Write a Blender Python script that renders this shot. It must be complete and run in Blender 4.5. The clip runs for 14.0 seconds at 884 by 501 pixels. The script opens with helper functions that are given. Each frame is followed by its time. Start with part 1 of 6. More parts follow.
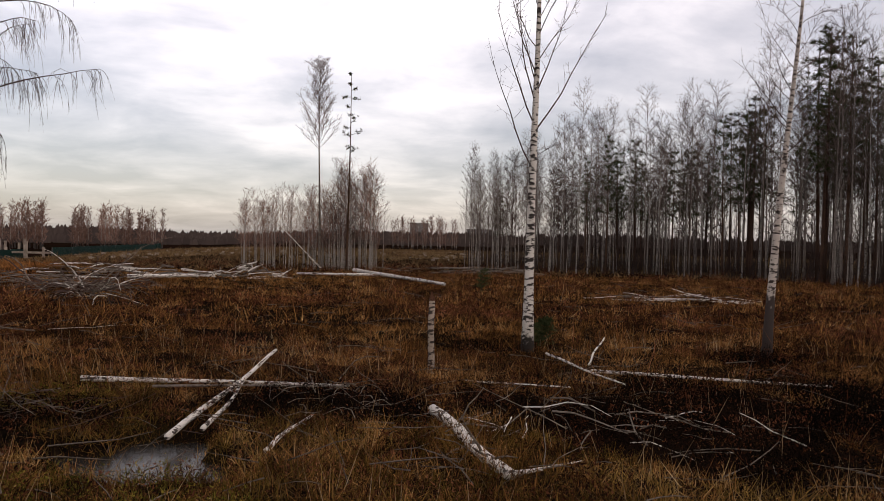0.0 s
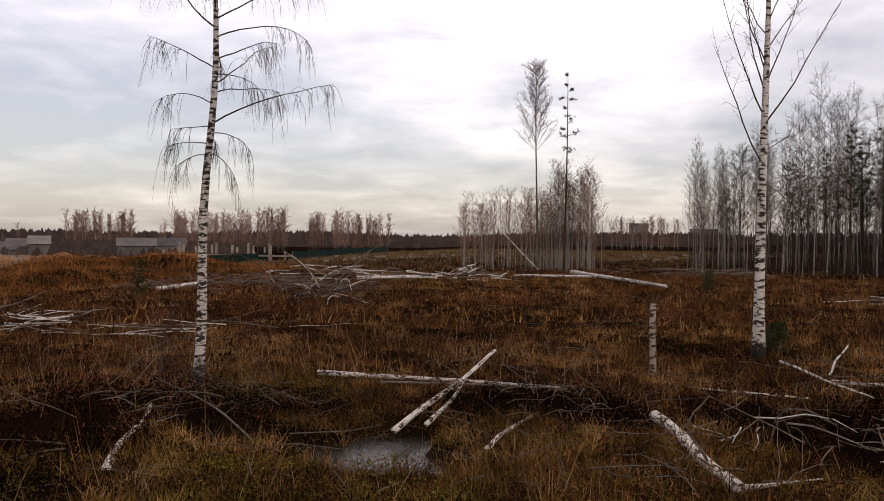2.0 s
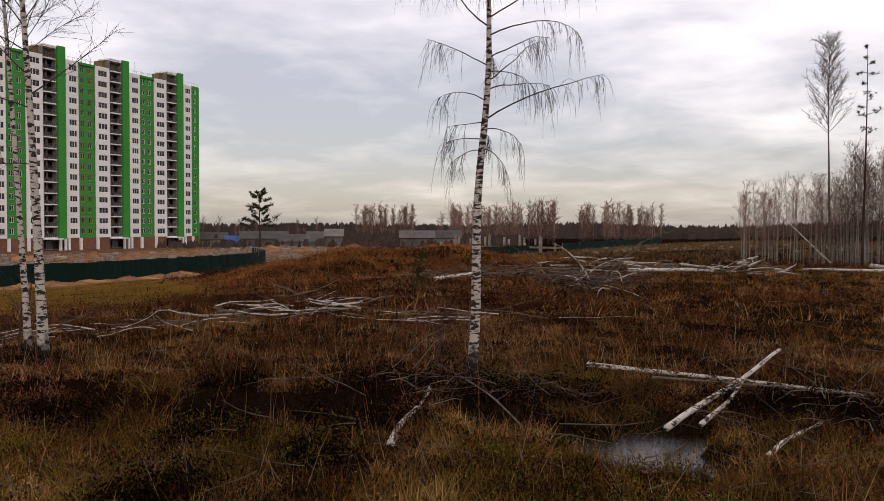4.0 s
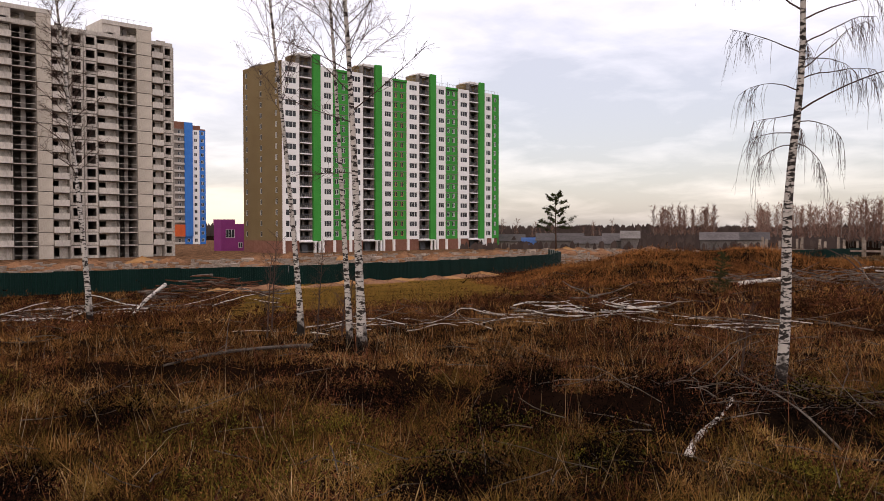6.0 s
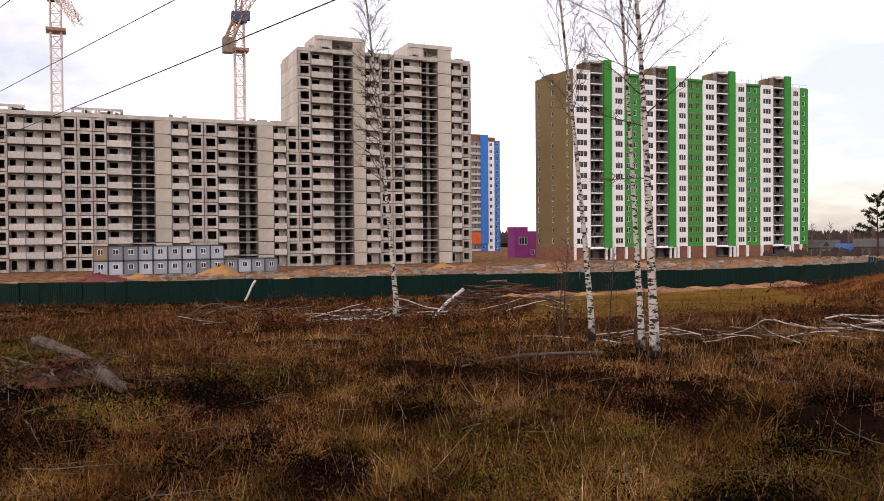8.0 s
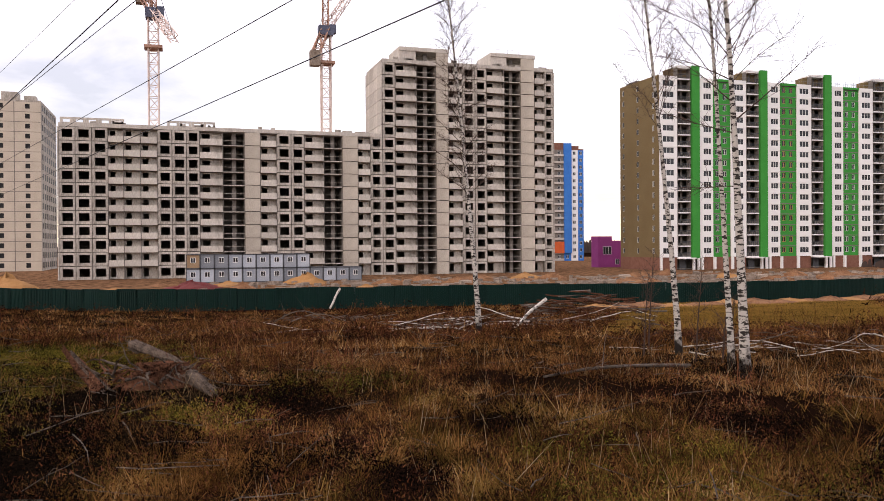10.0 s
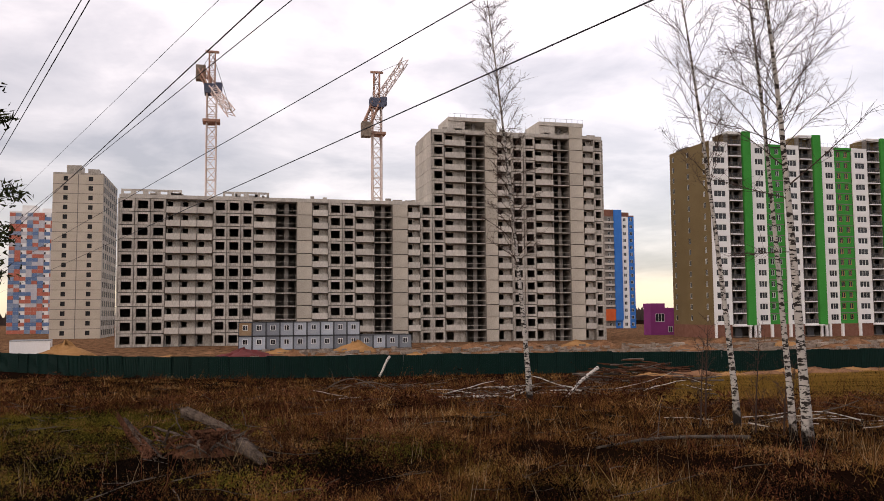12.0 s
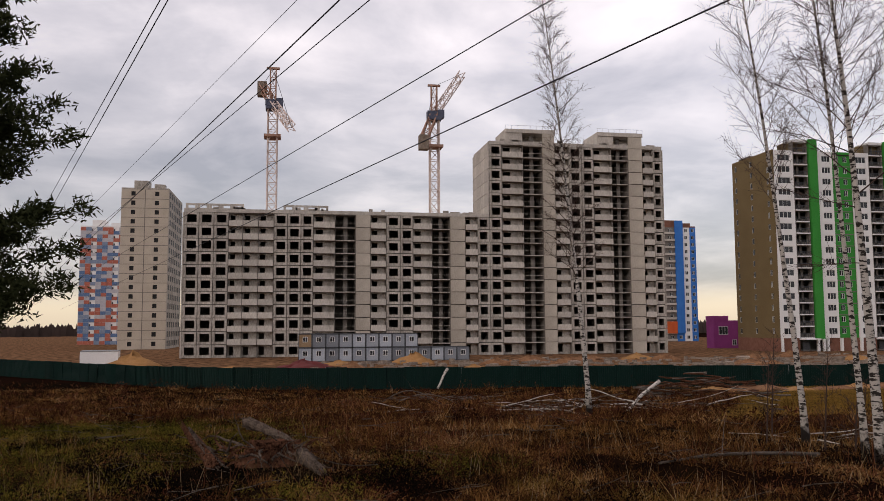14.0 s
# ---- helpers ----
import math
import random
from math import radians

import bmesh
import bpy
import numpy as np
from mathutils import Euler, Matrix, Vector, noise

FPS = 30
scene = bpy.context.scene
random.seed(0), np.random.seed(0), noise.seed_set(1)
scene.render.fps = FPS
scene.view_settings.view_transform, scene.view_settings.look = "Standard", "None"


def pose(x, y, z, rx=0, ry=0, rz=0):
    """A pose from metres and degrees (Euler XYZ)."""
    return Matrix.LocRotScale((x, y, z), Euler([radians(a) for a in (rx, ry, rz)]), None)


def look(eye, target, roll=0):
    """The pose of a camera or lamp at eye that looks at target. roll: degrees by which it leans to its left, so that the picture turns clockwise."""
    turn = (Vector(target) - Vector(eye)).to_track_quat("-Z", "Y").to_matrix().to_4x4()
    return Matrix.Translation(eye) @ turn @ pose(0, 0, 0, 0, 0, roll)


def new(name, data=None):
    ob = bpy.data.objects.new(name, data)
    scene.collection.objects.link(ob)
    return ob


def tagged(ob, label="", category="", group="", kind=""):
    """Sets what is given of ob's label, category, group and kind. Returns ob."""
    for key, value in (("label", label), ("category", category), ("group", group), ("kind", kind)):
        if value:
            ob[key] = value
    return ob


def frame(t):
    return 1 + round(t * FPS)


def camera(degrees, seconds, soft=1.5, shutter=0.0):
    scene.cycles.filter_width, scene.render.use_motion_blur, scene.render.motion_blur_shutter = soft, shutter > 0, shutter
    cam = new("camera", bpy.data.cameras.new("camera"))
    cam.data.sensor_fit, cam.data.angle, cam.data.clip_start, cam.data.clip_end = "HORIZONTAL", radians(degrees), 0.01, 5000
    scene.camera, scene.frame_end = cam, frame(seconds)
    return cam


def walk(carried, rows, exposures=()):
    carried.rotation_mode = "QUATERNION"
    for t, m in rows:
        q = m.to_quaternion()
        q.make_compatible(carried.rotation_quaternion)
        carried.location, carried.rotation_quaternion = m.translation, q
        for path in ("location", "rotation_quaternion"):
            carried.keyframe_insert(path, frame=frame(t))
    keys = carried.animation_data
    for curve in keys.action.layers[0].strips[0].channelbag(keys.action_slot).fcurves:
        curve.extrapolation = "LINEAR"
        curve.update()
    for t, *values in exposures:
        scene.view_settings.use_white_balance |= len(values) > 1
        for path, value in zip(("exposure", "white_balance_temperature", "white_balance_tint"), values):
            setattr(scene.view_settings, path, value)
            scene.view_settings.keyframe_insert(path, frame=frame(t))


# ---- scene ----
EYE = 3.6
cam = camera(56.21, 14.0, soft=0.7)
# seconds, heading, pitch, roll in degrees
ROWS = [
    (0.0, -7.01, -0.89, -1.25),
    (0.5, -3.38, -1.13, -0.69),
    (1.0, -0.66, -1.04, -0.60),
    (1.5, 3.04, -0.97, -0.59),
    (2.0, 7.96, -1.01, -0.58),
    (2.5, 13.00, -0.99, -0.71),
    (3.0, 17.83, -1.21, -0.34),
    (5.5, 40.81, -1.84, -0.36),
    (6.0, 46.71, -1.60, 0.02),
    (6.5, 51.81, -1.62, 0.39),
    (7.0, 56.61, -1.37, 0.44),
    (7.5, 61.84, -1.16, 0.68),
    (8.0, 66.65, -1.04, 0.47),
    (8.5, 70.53, -0.94, 0.49),
    (11.0, 73.58, 0.77, 0.52),
    (11.5, 75.28, 2.68, 0.70),
    (12.0, 75.77, 4.32, 0.42),
    (12.5, 75.47, 5.45, 0.19),
    (13.0, 76.19, 5.83, 0.02),
    (13.5, 78.29, 5.56, 0.17),
    (14.0, 79.76, 5.18, 0.28),
]
EXPOSURES = [(0.0, -0.02, 7000, 20), (2.0, 0.02, 7080, 21), (3.0, -0.2, 7080, 21), (5.5, 0.12, 7050, 23), (8.5, 0.58, 6950, 22), (11.0, 0.56, 6950, 22), (11.8, 0.1, 7080, 21), (12.5, -0.06, 7200, 20), (14.0, -0.36, 6930, 20)]
walk(cam, [(t, pose(0, 0, EYE, 90 + pitch, roll, yaw)) for t, yaw, pitch, roll in ROWS], EXPOSURES)

# ---- sky and sun ----
SUN_HEADING, SUN_HEIGHT = 215.0, 26.0
world = bpy.data.worlds.new("overcast_sky")
scene.world = world
world.use_nodes = True
wn, wl = world.node_tree.nodes, world.node_tree.links
wn.clear()


w_out = wn.new("ShaderNodeOutputWorld")
w_add = wn.new("ShaderNodeAddShader")
sky = wn.new("ShaderNodeTexSky")
sky.sky_type = "NISHITA"
sky.sun_disc = False
sky.sun_elevation, sky.sun_rotation = radians(SUN_HEIGHT), radians(-SUN_HEADING)
bg_sky = wn.new("ShaderNodeBackground")
bg_sky.inputs["Strength"].default_value = 0.05
wl.new(sky.outputs[0], bg_sky.inputs["Color"])
coord = wn.new("ShaderNodeTexCoord")
sep = wn.new("ShaderNodeSeparateXYZ")
wl.new(coord.outputs["Generated"], sep.inputs[0])


def wmath(op, a, b):
    n = wn.new("ShaderNodeMath")
    n.operation = op
    for i, v in enumerate((a, b)):
        if isinstance(v, (int, float)):
            n.inputs[i].default_value = v
        else:
            wl.new(v, n.inputs[i])
    return n.outputs[0]


def wrange(v, lo, hi, a, b, smooth=True):
    n = wn.new("ShaderNodeMapRange")
    n.interpolation_type = "SMOOTHSTEP" if smooth else "LINEAR"
    for k, q in (("From Min", lo), ("From Max", hi), ("To Min", a), ("To Max", b)):
        n.inputs[k].default_value = q
    wl.new(v, n.inputs["Value"])
    return n.outputs["Result"]


# a flat deck of cloud, drawn together towards the horizon
deck = wmath("ADD", wmath("MAXIMUM", sep.outputs["Z"], 0.0), 0.16)
plan = wn.new("ShaderNodeCombineXYZ")
wl.new(wmath("DIVIDE", sep.outputs["X"], deck), plan.inputs["X"])
wl.new(wmath("DIVIDE", sep.outputs["Y"], deck), plan.inputs["Y"])


def cloud_noise(scale, detail, rough, bent):
    n = wn.new("ShaderNodeTexNoise")
    n.inputs["Scale"].default_value, n.inputs["Detail"].default_value = scale, detail
    n.inputs["Roughness"].default_value, n.inputs["Distortion"].default_value = rough, bent
    wl.new(plan.outputs[0], n.inputs["Vector"])
    return n.outputs["Fac"]


mass, puffs = cloud_noise(0.55, 3.0, 0.5, 0.3), cloud_noise(1.9, 6.0, 0.55, 0.25)
# the thin bright place high over the clearing
glow_dir = wn.new("ShaderNodeVectorMath")
glow_dir.operation = "DOT_PRODUCT"
glow_dir.inputs[1].default_value = (-0.08, 0.915, 0.395)
wl.new(coord.outputs["Generated"], glow_dir.inputs[0])
thin = wrange(glow_dir.outputs["Value"], 0.915, 0.995, 0.0, 0.105)
heavy = wn.new("ShaderNodeVectorMath")
heavy.operation = "DOT_PRODUCT"
heavy.inputs[1].default_value = (-0.46, 0.88, 0.10)
wl.new(coord.outputs["Generated"], heavy.inputs[0])
grey = wmath("MULTIPLY", wrange(heavy.outputs["Value"], 0.88, 0.99, 0.0, -0.085), wrange(sep.outputs["Z"], 0.12, 0.26, 1.0, 0.0))
cover = wmath("ADD", wmath("ADD", wmath("MULTIPLY", mass, 0.45), wmath("MULTIPLY", puffs, 0.55)), wmath("ADD", thin, grey))
ramp = wn.new("ShaderNodeValToRGB")
e = ramp.color_ramp.elements
e[0].position, e[0].color = 0.38, (0.42, 0.432, 0.465, 1)
e[1].position, e[1].color = 0.66, (1.12, 1.10, 1.09, 1)
mid = ramp.color_ramp.elements.new(0.5)
mid.color = (0.655, 0.658, 0.68, 1)
wl.new(cover, ramp.inputs["Fac"])
# evening light under the edge of the cloud, low behind the building site
low = wmath("MULTIPLY", wrange(sep.outputs["Z"], 0.018, 0.055, 1.0, 0.0), wrange(sep.outputs["X"], -0.74, -0.86, 0.0, 1.0))
tint = wn.new("ShaderNodeMix")
tint.data_type = "RGBA"
tint.inputs["B"].default_value = (1.5, 1.36, 1.02, 1)
wl.new(low, tint.inputs["Factor"])
wl.new(ramp.outputs["Color"], tint.inputs["A"])
# the cover is thinner overhead and greyer low down
thick = wrange(sep.outputs["Z"], 0.0, 0.34, 0.54, 1.18, False)
bg_cloud = wn.new("ShaderNodeBackground")
wl.new(tint.outputs["Result"], bg_cloud.inputs["Color"])
wl.new(thick, bg_cloud.inputs["Strength"])
wl.new(bg_sky.outputs[0], w_add.inputs[0])
wl.new(bg_cloud.outputs[0], w_add.inputs[1])
wl.new(w_add.outputs[0], w_out.inputs["Surface"])

sun_data = bpy.data.lights.new("sun", "SUN")
sun_data.energy, sun_data.angle, sun_data.color = 0.36, radians(24), (1.0, 0.93, 0.82)
sun = new("sun", sun_data)
sun_dir = Vector((-math.sin(radians(SUN_HEADING)) * math.cos(radians(SUN_HEIGHT)), math.cos(radians(SUN_HEADING)) * math.cos(radians(SUN_HEIGHT)), math.sin(radians(SUN_HEIGHT))))
sun.matrix_world = look(sun_dir * 100, (0, 0, 0))


# ---- materials ----
def mat(name, a, b, scale=2.0, fine=25.0, rough=0.85, bump=0.3, metal=0.0, rand=0.0, stretch=(1, 1, 1), dist=0.02, spec=0.12):
    """Two colours mixed by noise at two scales, fine relief, and some difference from object to object."""
    m = bpy.data.materials.new(name)
    m.use_nodes = True
    n, l = m.node_tree.nodes, m.node_tree.links
    p = n["Principled BSDF"]
    p.inputs["Roughness"].default_value, p.inputs["Metallic"].default_value = rough, metal
    p.inputs["Specular IOR Level"].default_value = spec
    tc, mp = n.new("ShaderNodeTexCoord"), n.new("ShaderNodeMapping")
    mp.inputs["Scale"].default_value = stretch
    l.new(tc.outputs["Object"], mp.inputs["Vector"])
    n1, n2 = n.new("ShaderNodeTexNoise"), n.new("ShaderNodeTexNoise")
    for q, s in ((n1, scale), (n2, fine)):
        q.inputs["Scale"].default_value, q.inputs["Detail"].default_value = s, 4.0
        l.new(mp.outputs[0], q.inputs["Vector"])
    add = n.new("ShaderNodeMath")
    add.operation = "ADD"
    l.new(n1.outputs["Fac"], add.inputs[0])
    l.new(n2.outputs["Fac"], add.inputs[1])
    mr = n.new("ShaderNodeMapRange")
    mr.inputs["From Min"].default_value, mr.inputs["From Max"].default_value = 0.72, 1.28
    l.new(add.outputs[0], mr.inputs["Value"])
    mix = n.new("ShaderNodeMix")
    mix.data_type = "RGBA"
    mix.inputs["A"].default_value, mix.inputs["B"].default_value = (*a, 1), (*b, 1)
    l.new(mr.outputs["Result"], mix.inputs["Factor"])
    out = mix.outputs["Result"]
    if rand:
        info, hsv, r = n.new("ShaderNodeObjectInfo"), n.new("ShaderNodeHueSaturation"), n.new("ShaderNodeMapRange")
        r.inputs["To Min"].default_value, r.inputs["To Max"].default_value = 1 - rand, 1 + rand
        l.new(info.outputs["Random"], r.inputs["Value"])
        l.new(r.outputs["Result"], hsv.inputs["Value"])
        l.new(out, hsv.inputs["Color"])
        out = hsv.outputs["Color"]
    l.new(out, p.inputs["Base Color"])
    if bump:
        bp = n.new("ShaderNodeBump")
        bp.inputs["Strength"].default_value, bp.inputs["Distance"].default_value = bump, dist
        l.new(n2.outputs["Fac"], bp.inputs["Height"])
        l.new(bp.outputs[0], p.inputs["Normal"])
    return m


def island_mat(name, colours, rough=0.9, patch=0.12):
    """For joined blades and twigs: each piece takes its own colour from a range, drifting from place to place."""
    m = bpy.data.materials.new(name)
    m.use_nodes = True
    n, l = m.node_tree.nodes, m.node_tree.links
    p = n["Principled BSDF"]
    p.inputs["Roughness"].default_value = rough
    p.inputs["Specular IOR Level"].default_value = 0.0
    g, tc, nz, mx, cr = n.new("ShaderNodeNewGeometry"), n.new("ShaderNodeTexCoord"), n.new("ShaderNodeTexNoise"), n.new("ShaderNodeMath"), n.new("ShaderNodeValToRGB")
    nz.inputs["Scale"].default_value, nz.inputs["Detail"].default_value = patch, 4.0
    l.new(tc.outputs["Object"], nz.inputs["Vector"])
    mr = n.new("ShaderNodeMapRange")
    mr.inputs["From Min"].default_value, mr.inputs["From Max"].default_value = 0.35, 0.65
    wide, both = n.new("ShaderNodeTexNoise"), n.new("ShaderNodeMix")
    wide.inputs["Scale"].default_value, wide.inputs["Detail"].default_value = patch * 0.3, 3.0
    l.new(tc.outputs["Object"], wide.inputs["Vector"])
    l.new(nz.outputs["Fac"], both.inputs["A"])
    l.new(wide.outputs["Fac"], both.inputs["B"])
    both.inputs["Factor"].default_value = 0.45
    mr.inputs["From Min"].default_value, mr.inputs["From Max"].default_value = 0.38, 0.62
    l.new(both.outputs["Result"], mr.inputs["Value"])
    mx.operation = "MULTIPLY_ADD"
    mx.inputs[1].default_value = 0.45
    sc = n.new("ShaderNodeMath")
    sc.operation = "MULTIPLY"
    sc.inputs[1].default_value = 0.55
    l.new(mr.outputs["Result"], sc.inputs[0])
    l.new(g.outputs["Random Per Island"], mx.inputs[0])
    l.new(sc.outputs[0], mx.inputs[2])
    els = cr.color_ramp.elements
    els[0].color, els[1].color = (*colours[0], 1), (*colours[-1], 1)
    for i, c in enumerate(colours[1:-1]):
        els.new((i + 1) / (len(colours) - 1)).color = (*c, 1)
    l.new(mx.outputs[0], cr.inputs["Fac"])
    l.new(cr.outputs["Color"], p.inputs["Base Color"])
    return m


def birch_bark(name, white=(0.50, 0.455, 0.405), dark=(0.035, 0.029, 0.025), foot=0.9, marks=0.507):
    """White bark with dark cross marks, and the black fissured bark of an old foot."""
    m = bpy.data.materials.new(name)
    m.use_nodes = True
    n, l = m.node_tree.nodes, m.node_tree.links
    p = n["Principled BSDF"]
    p.inputs["Roughness"].default_value = 0.85
    p.inputs["Specular IOR Level"].default_value = 0.1
    tc, mp = n.new("ShaderNodeTexCoord"), n.new("ShaderNodeMapping")
    mp.inputs["Scale"].default_value = (4.5, 4.5, 13.0)
    l.new(tc.outputs["Object"], mp.inputs["Vector"])
    n1 = n.new("ShaderNodeTexNoise")
    n1.inputs["Scale"].default_value, n1.inputs["Detail"].default_value, n1.inputs["Roughness"].default_value = 1.0, 3.0, 0.6
    l.new(mp.outputs[0], n1.inputs["Vector"])
    r1 = n.new("ShaderNodeMapRange")
    r1.inputs["From Min"].default_value, r1.inputs["From Max"].default_value = marks, marks + 0.05
    l.new(n1.outputs["Fac"], r1.inputs["Value"])
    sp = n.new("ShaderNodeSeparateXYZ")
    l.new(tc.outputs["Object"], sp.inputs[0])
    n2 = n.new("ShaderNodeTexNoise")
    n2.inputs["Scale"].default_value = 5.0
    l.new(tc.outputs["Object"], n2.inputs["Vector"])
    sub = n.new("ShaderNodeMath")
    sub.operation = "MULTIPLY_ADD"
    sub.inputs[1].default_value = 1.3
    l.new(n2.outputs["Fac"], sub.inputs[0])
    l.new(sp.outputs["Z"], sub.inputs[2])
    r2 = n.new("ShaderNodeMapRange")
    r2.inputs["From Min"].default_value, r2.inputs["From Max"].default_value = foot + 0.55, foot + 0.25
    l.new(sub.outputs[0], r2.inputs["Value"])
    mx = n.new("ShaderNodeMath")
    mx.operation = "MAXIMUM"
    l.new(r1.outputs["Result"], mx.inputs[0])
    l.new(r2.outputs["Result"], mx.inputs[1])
    mix = n.new("ShaderNodeMix")
    mix.data_type = "RGBA"
    mix.inputs["A"].default_value, mix.inputs["B"].default_value = (*white, 1), (*dark, 1)
    l.new(mx.outputs[0], mix.inputs["Factor"])
    l.new(mix.outputs["Result"], p.inputs["Base Color"])
    bp = n.new("ShaderNodeBump")
    bp.inputs["Strength"].default_value, bp.inputs["Distance"].default_value = 0.6, 0.02
    l.new(mx.outputs[0], bp.inputs["Height"])
    l.new(bp.outputs[0], p.inputs["Normal"])
    return m


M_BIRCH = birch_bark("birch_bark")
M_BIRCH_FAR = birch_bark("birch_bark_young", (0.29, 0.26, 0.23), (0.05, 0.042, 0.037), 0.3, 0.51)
M_DIM_BARK = mat("grey_brown_bark", (0.075, 0.060, 0.051), (0.225, 0.19, 0.165), 1.5, 12, 0.9, 0.4, spec=0.0)
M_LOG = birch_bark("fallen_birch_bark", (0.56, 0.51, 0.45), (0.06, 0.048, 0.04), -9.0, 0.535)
M_TWIG = mat("birch_twig", (0.050, 0.032, 0.026), (0.085, 0.058, 0.048), 3, 20, 0.9, 0, spec=0.0)
M_TWIG_FAR = mat("bare_crown", (0.062, 0.045, 0.038), (0.135, 0.10, 0.085), 0.6, 3, 0.95, 0, rand=0.25, spec=0.0)
# a darker copy of the bare crown; the wood's inner shade is in its colour
M_TWIG_DEEP = mat("shaded_forest_twigs", (0.022, 0.016, 0.014), (0.055, 0.039, 0.033), 0.5, 3, 0.95, 0, spec=0.0)
M_TWIG_RED = mat("bare_red_crown", (0.14, 0.076, 0.056), (0.25, 0.148, 0.112), 0.5, 3, 0.95, 0, rand=0.2, spec=0.0)
M_PINE_BARK = mat("pine_bark", (0.035, 0.023, 0.018), (0.085, 0.046, 0.030), 1.2, 14, 0.9, 0.6, rand=0.25, spec=0.0)
M_NEEDLE = mat("pine_needles", (0.018, 0.023, 0.010), (0.052, 0.058, 0.024), 1.5, 9, 0.8, 0, rand=0.25, spec=0.0)
M_DEAD = mat("grey_dead_wood", (0.045, 0.036, 0.03), (0.20, 0.165, 0.135), 3, 18, 0.9, 0.4, rand=0.25, spec=0.0)
M_STUMP = mat("split_stump_wood", (0.012, 0.006, 0.004), (0.15, 0.068, 0.040), 2, 16, 0.9, 0.6, spec=0.0)
M_CONCRETE = mat("raw_concrete", (0.22, 0.197, 0.17), (0.54, 0.495, 0.435), 0.6, 5, 0.9, 0.25, rand=0.14, stretch=(1, 1, 0.35))
M_CONCRETE_B = mat("balcony_concrete", (0.40, 0.365, 0.32), (0.60, 0.555, 0.495), 0.6, 5, 0.9, 0.2, rand=0.12, stretch=(1, 1, 0.4))
M_CONCRETE_P = mat("beige_blank_panel", (0.36, 0.318, 0.262), (0.53, 0.475, 0.40), 0.35, 5, 0.9, 0.25, rand=0.10)
# darker than the panels: the shade of rooms and recesses is in this colour
M_CORE = mat("shaded_recess_concrete", (0.15, 0.135, 0.12), (0.22, 0.20, 0.18), 0.4, 4, 0.95, 0.2)
M_WHITE = mat("white_facade_render", (0.76, 0.75, 0.73), (0.84, 0.83, 0.81), 0.25, 4, 0.85, 0.1)
M_GREEN = mat("green_facade_render", (0.030, 0.235, 0.038), (0.045, 0.30, 0.055), 0.2, 4, 0.8, 0.1)
M_OCHRE = mat("ochre_facade_render", (0.15, 0.105, 0.048), (0.195, 0.142, 0.07), 0.2, 3, 0.85, 0.1)
M_BRICK = mat("brown_brick_base", (0.17, 0.075, 0.05), (0.25, 0.12, 0.085), 1.5, 9, 0.9, 0.3)
M_BLUE = mat("blue_facade_render", (0.03, 0.15, 0.48), (0.05, 0.21, 0.58), 0.2, 4, 0.8, 0.1)
M_PURPLE = mat("purple_wall", (0.25, 0.045, 0.18), (0.32, 0.06, 0.23), 0.4, 5, 0.8, 0.1)
M_ORANGE = mat("orange_panel", (0.55, 0.10, 0.03), (0.65, 0.14, 0.05), 0.5, 5, 0.8, 0.1)
M_GLASS = mat("window_glass", (0.02, 0.023, 0.028), (0.05, 0.055, 0.06), 0.3, 3, 0.12, 0, spec=0.4, rand=0.5)
M_FRAME = mat("white_window_frame", (0.72, 0.72, 0.70), (0.80, 0.80, 0.78), 1, 9, 0.5, 0)
M_TAN = mat("tan_window_frame", (0.50, 0.25, 0.10), (0.60, 0.33, 0.15), 1, 9, 0.5, 0)
M_FENCE = mat("dark_green_sheet_metal", (0.0017, 0.014, 0.011), (0.0034, 0.021, 0.0165), 0.6, 6, 0.55, 0.1, rand=0.12)
M_POST = mat("galvanised_post", (0.18, 0.19, 0.19), (0.30, 0.31, 0.31), 2, 15, 0.5, 0.1, metal=0.5)
M_CABIN = mat("blue_grey_cabin_sheet", (0.24, 0.27, 0.31), (0.38, 0.41, 0.45), 0.7, 8, 0.6, 0.2, rand=0.5)
M_CABIN_DARK = mat("dark_cabin_frame", (0.05, 0.055, 0.065), (0.09, 0.095, 0.10), 2, 9, 0.6, 0.1)
M_RUSTY = mat("rusty_brown_cabin_sheet", (0.24, 0.15, 0.08), (0.34, 0.24, 0.15), 0.8, 8, 0.8, 0.2)
M_SAND = mat("sand", (0.27, 0.135, 0.048), (0.40, 0.21, 0.085), 0.7, 7, 0.95, 0.5)
M_SOIL = mat("dug_soil", (0.11, 0.052, 0.026), (0.30, 0.15, 0.075), 0.6, 4, 0.95, 0.8, dist=0.1)
M_CRANE = mat("crane_paint_white_red", (0.56, 0.42, 0.37), (0.72, 0.63, 0.58), 0.25, 6, 0.6, 0.1)
M_CRANE_RED = mat("crane_paint_rust_red", (0.30, 0.16, 0.115), (0.45, 0.28, 0.21), 0.5, 6, 0.6, 0.1)
M_CRANE_DARK = mat("crane_machinery", (0.055, 0.065, 0.10), (0.13, 0.14, 0.19), 1, 7, 0.6, 0.1)
M_WIRE = mat("wire", (0.03, 0.03, 0.035), (0.05, 0.05, 0.055), 2, 9, 0.6, 0)
M_RUBBLE = mat("pale_rubble", (0.16, 0.12, 0.09), (0.38, 0.31, 0.25), 0.8, 6, 0.95, 0.4, rand=0.3)
M_FARWALL = mat("weathered_pale_wall", (0.10, 0.088, 0.08), (0.20, 0.18, 0.165), 0.2, 2, 0.9, 0.1, rand=0.3)
M_FARROOF = mat("grey_roof", (0.055, 0.048, 0.046), (0.12, 0.105, 0.10), 0.2, 2, 0.9, 0.1, rand=0.3)
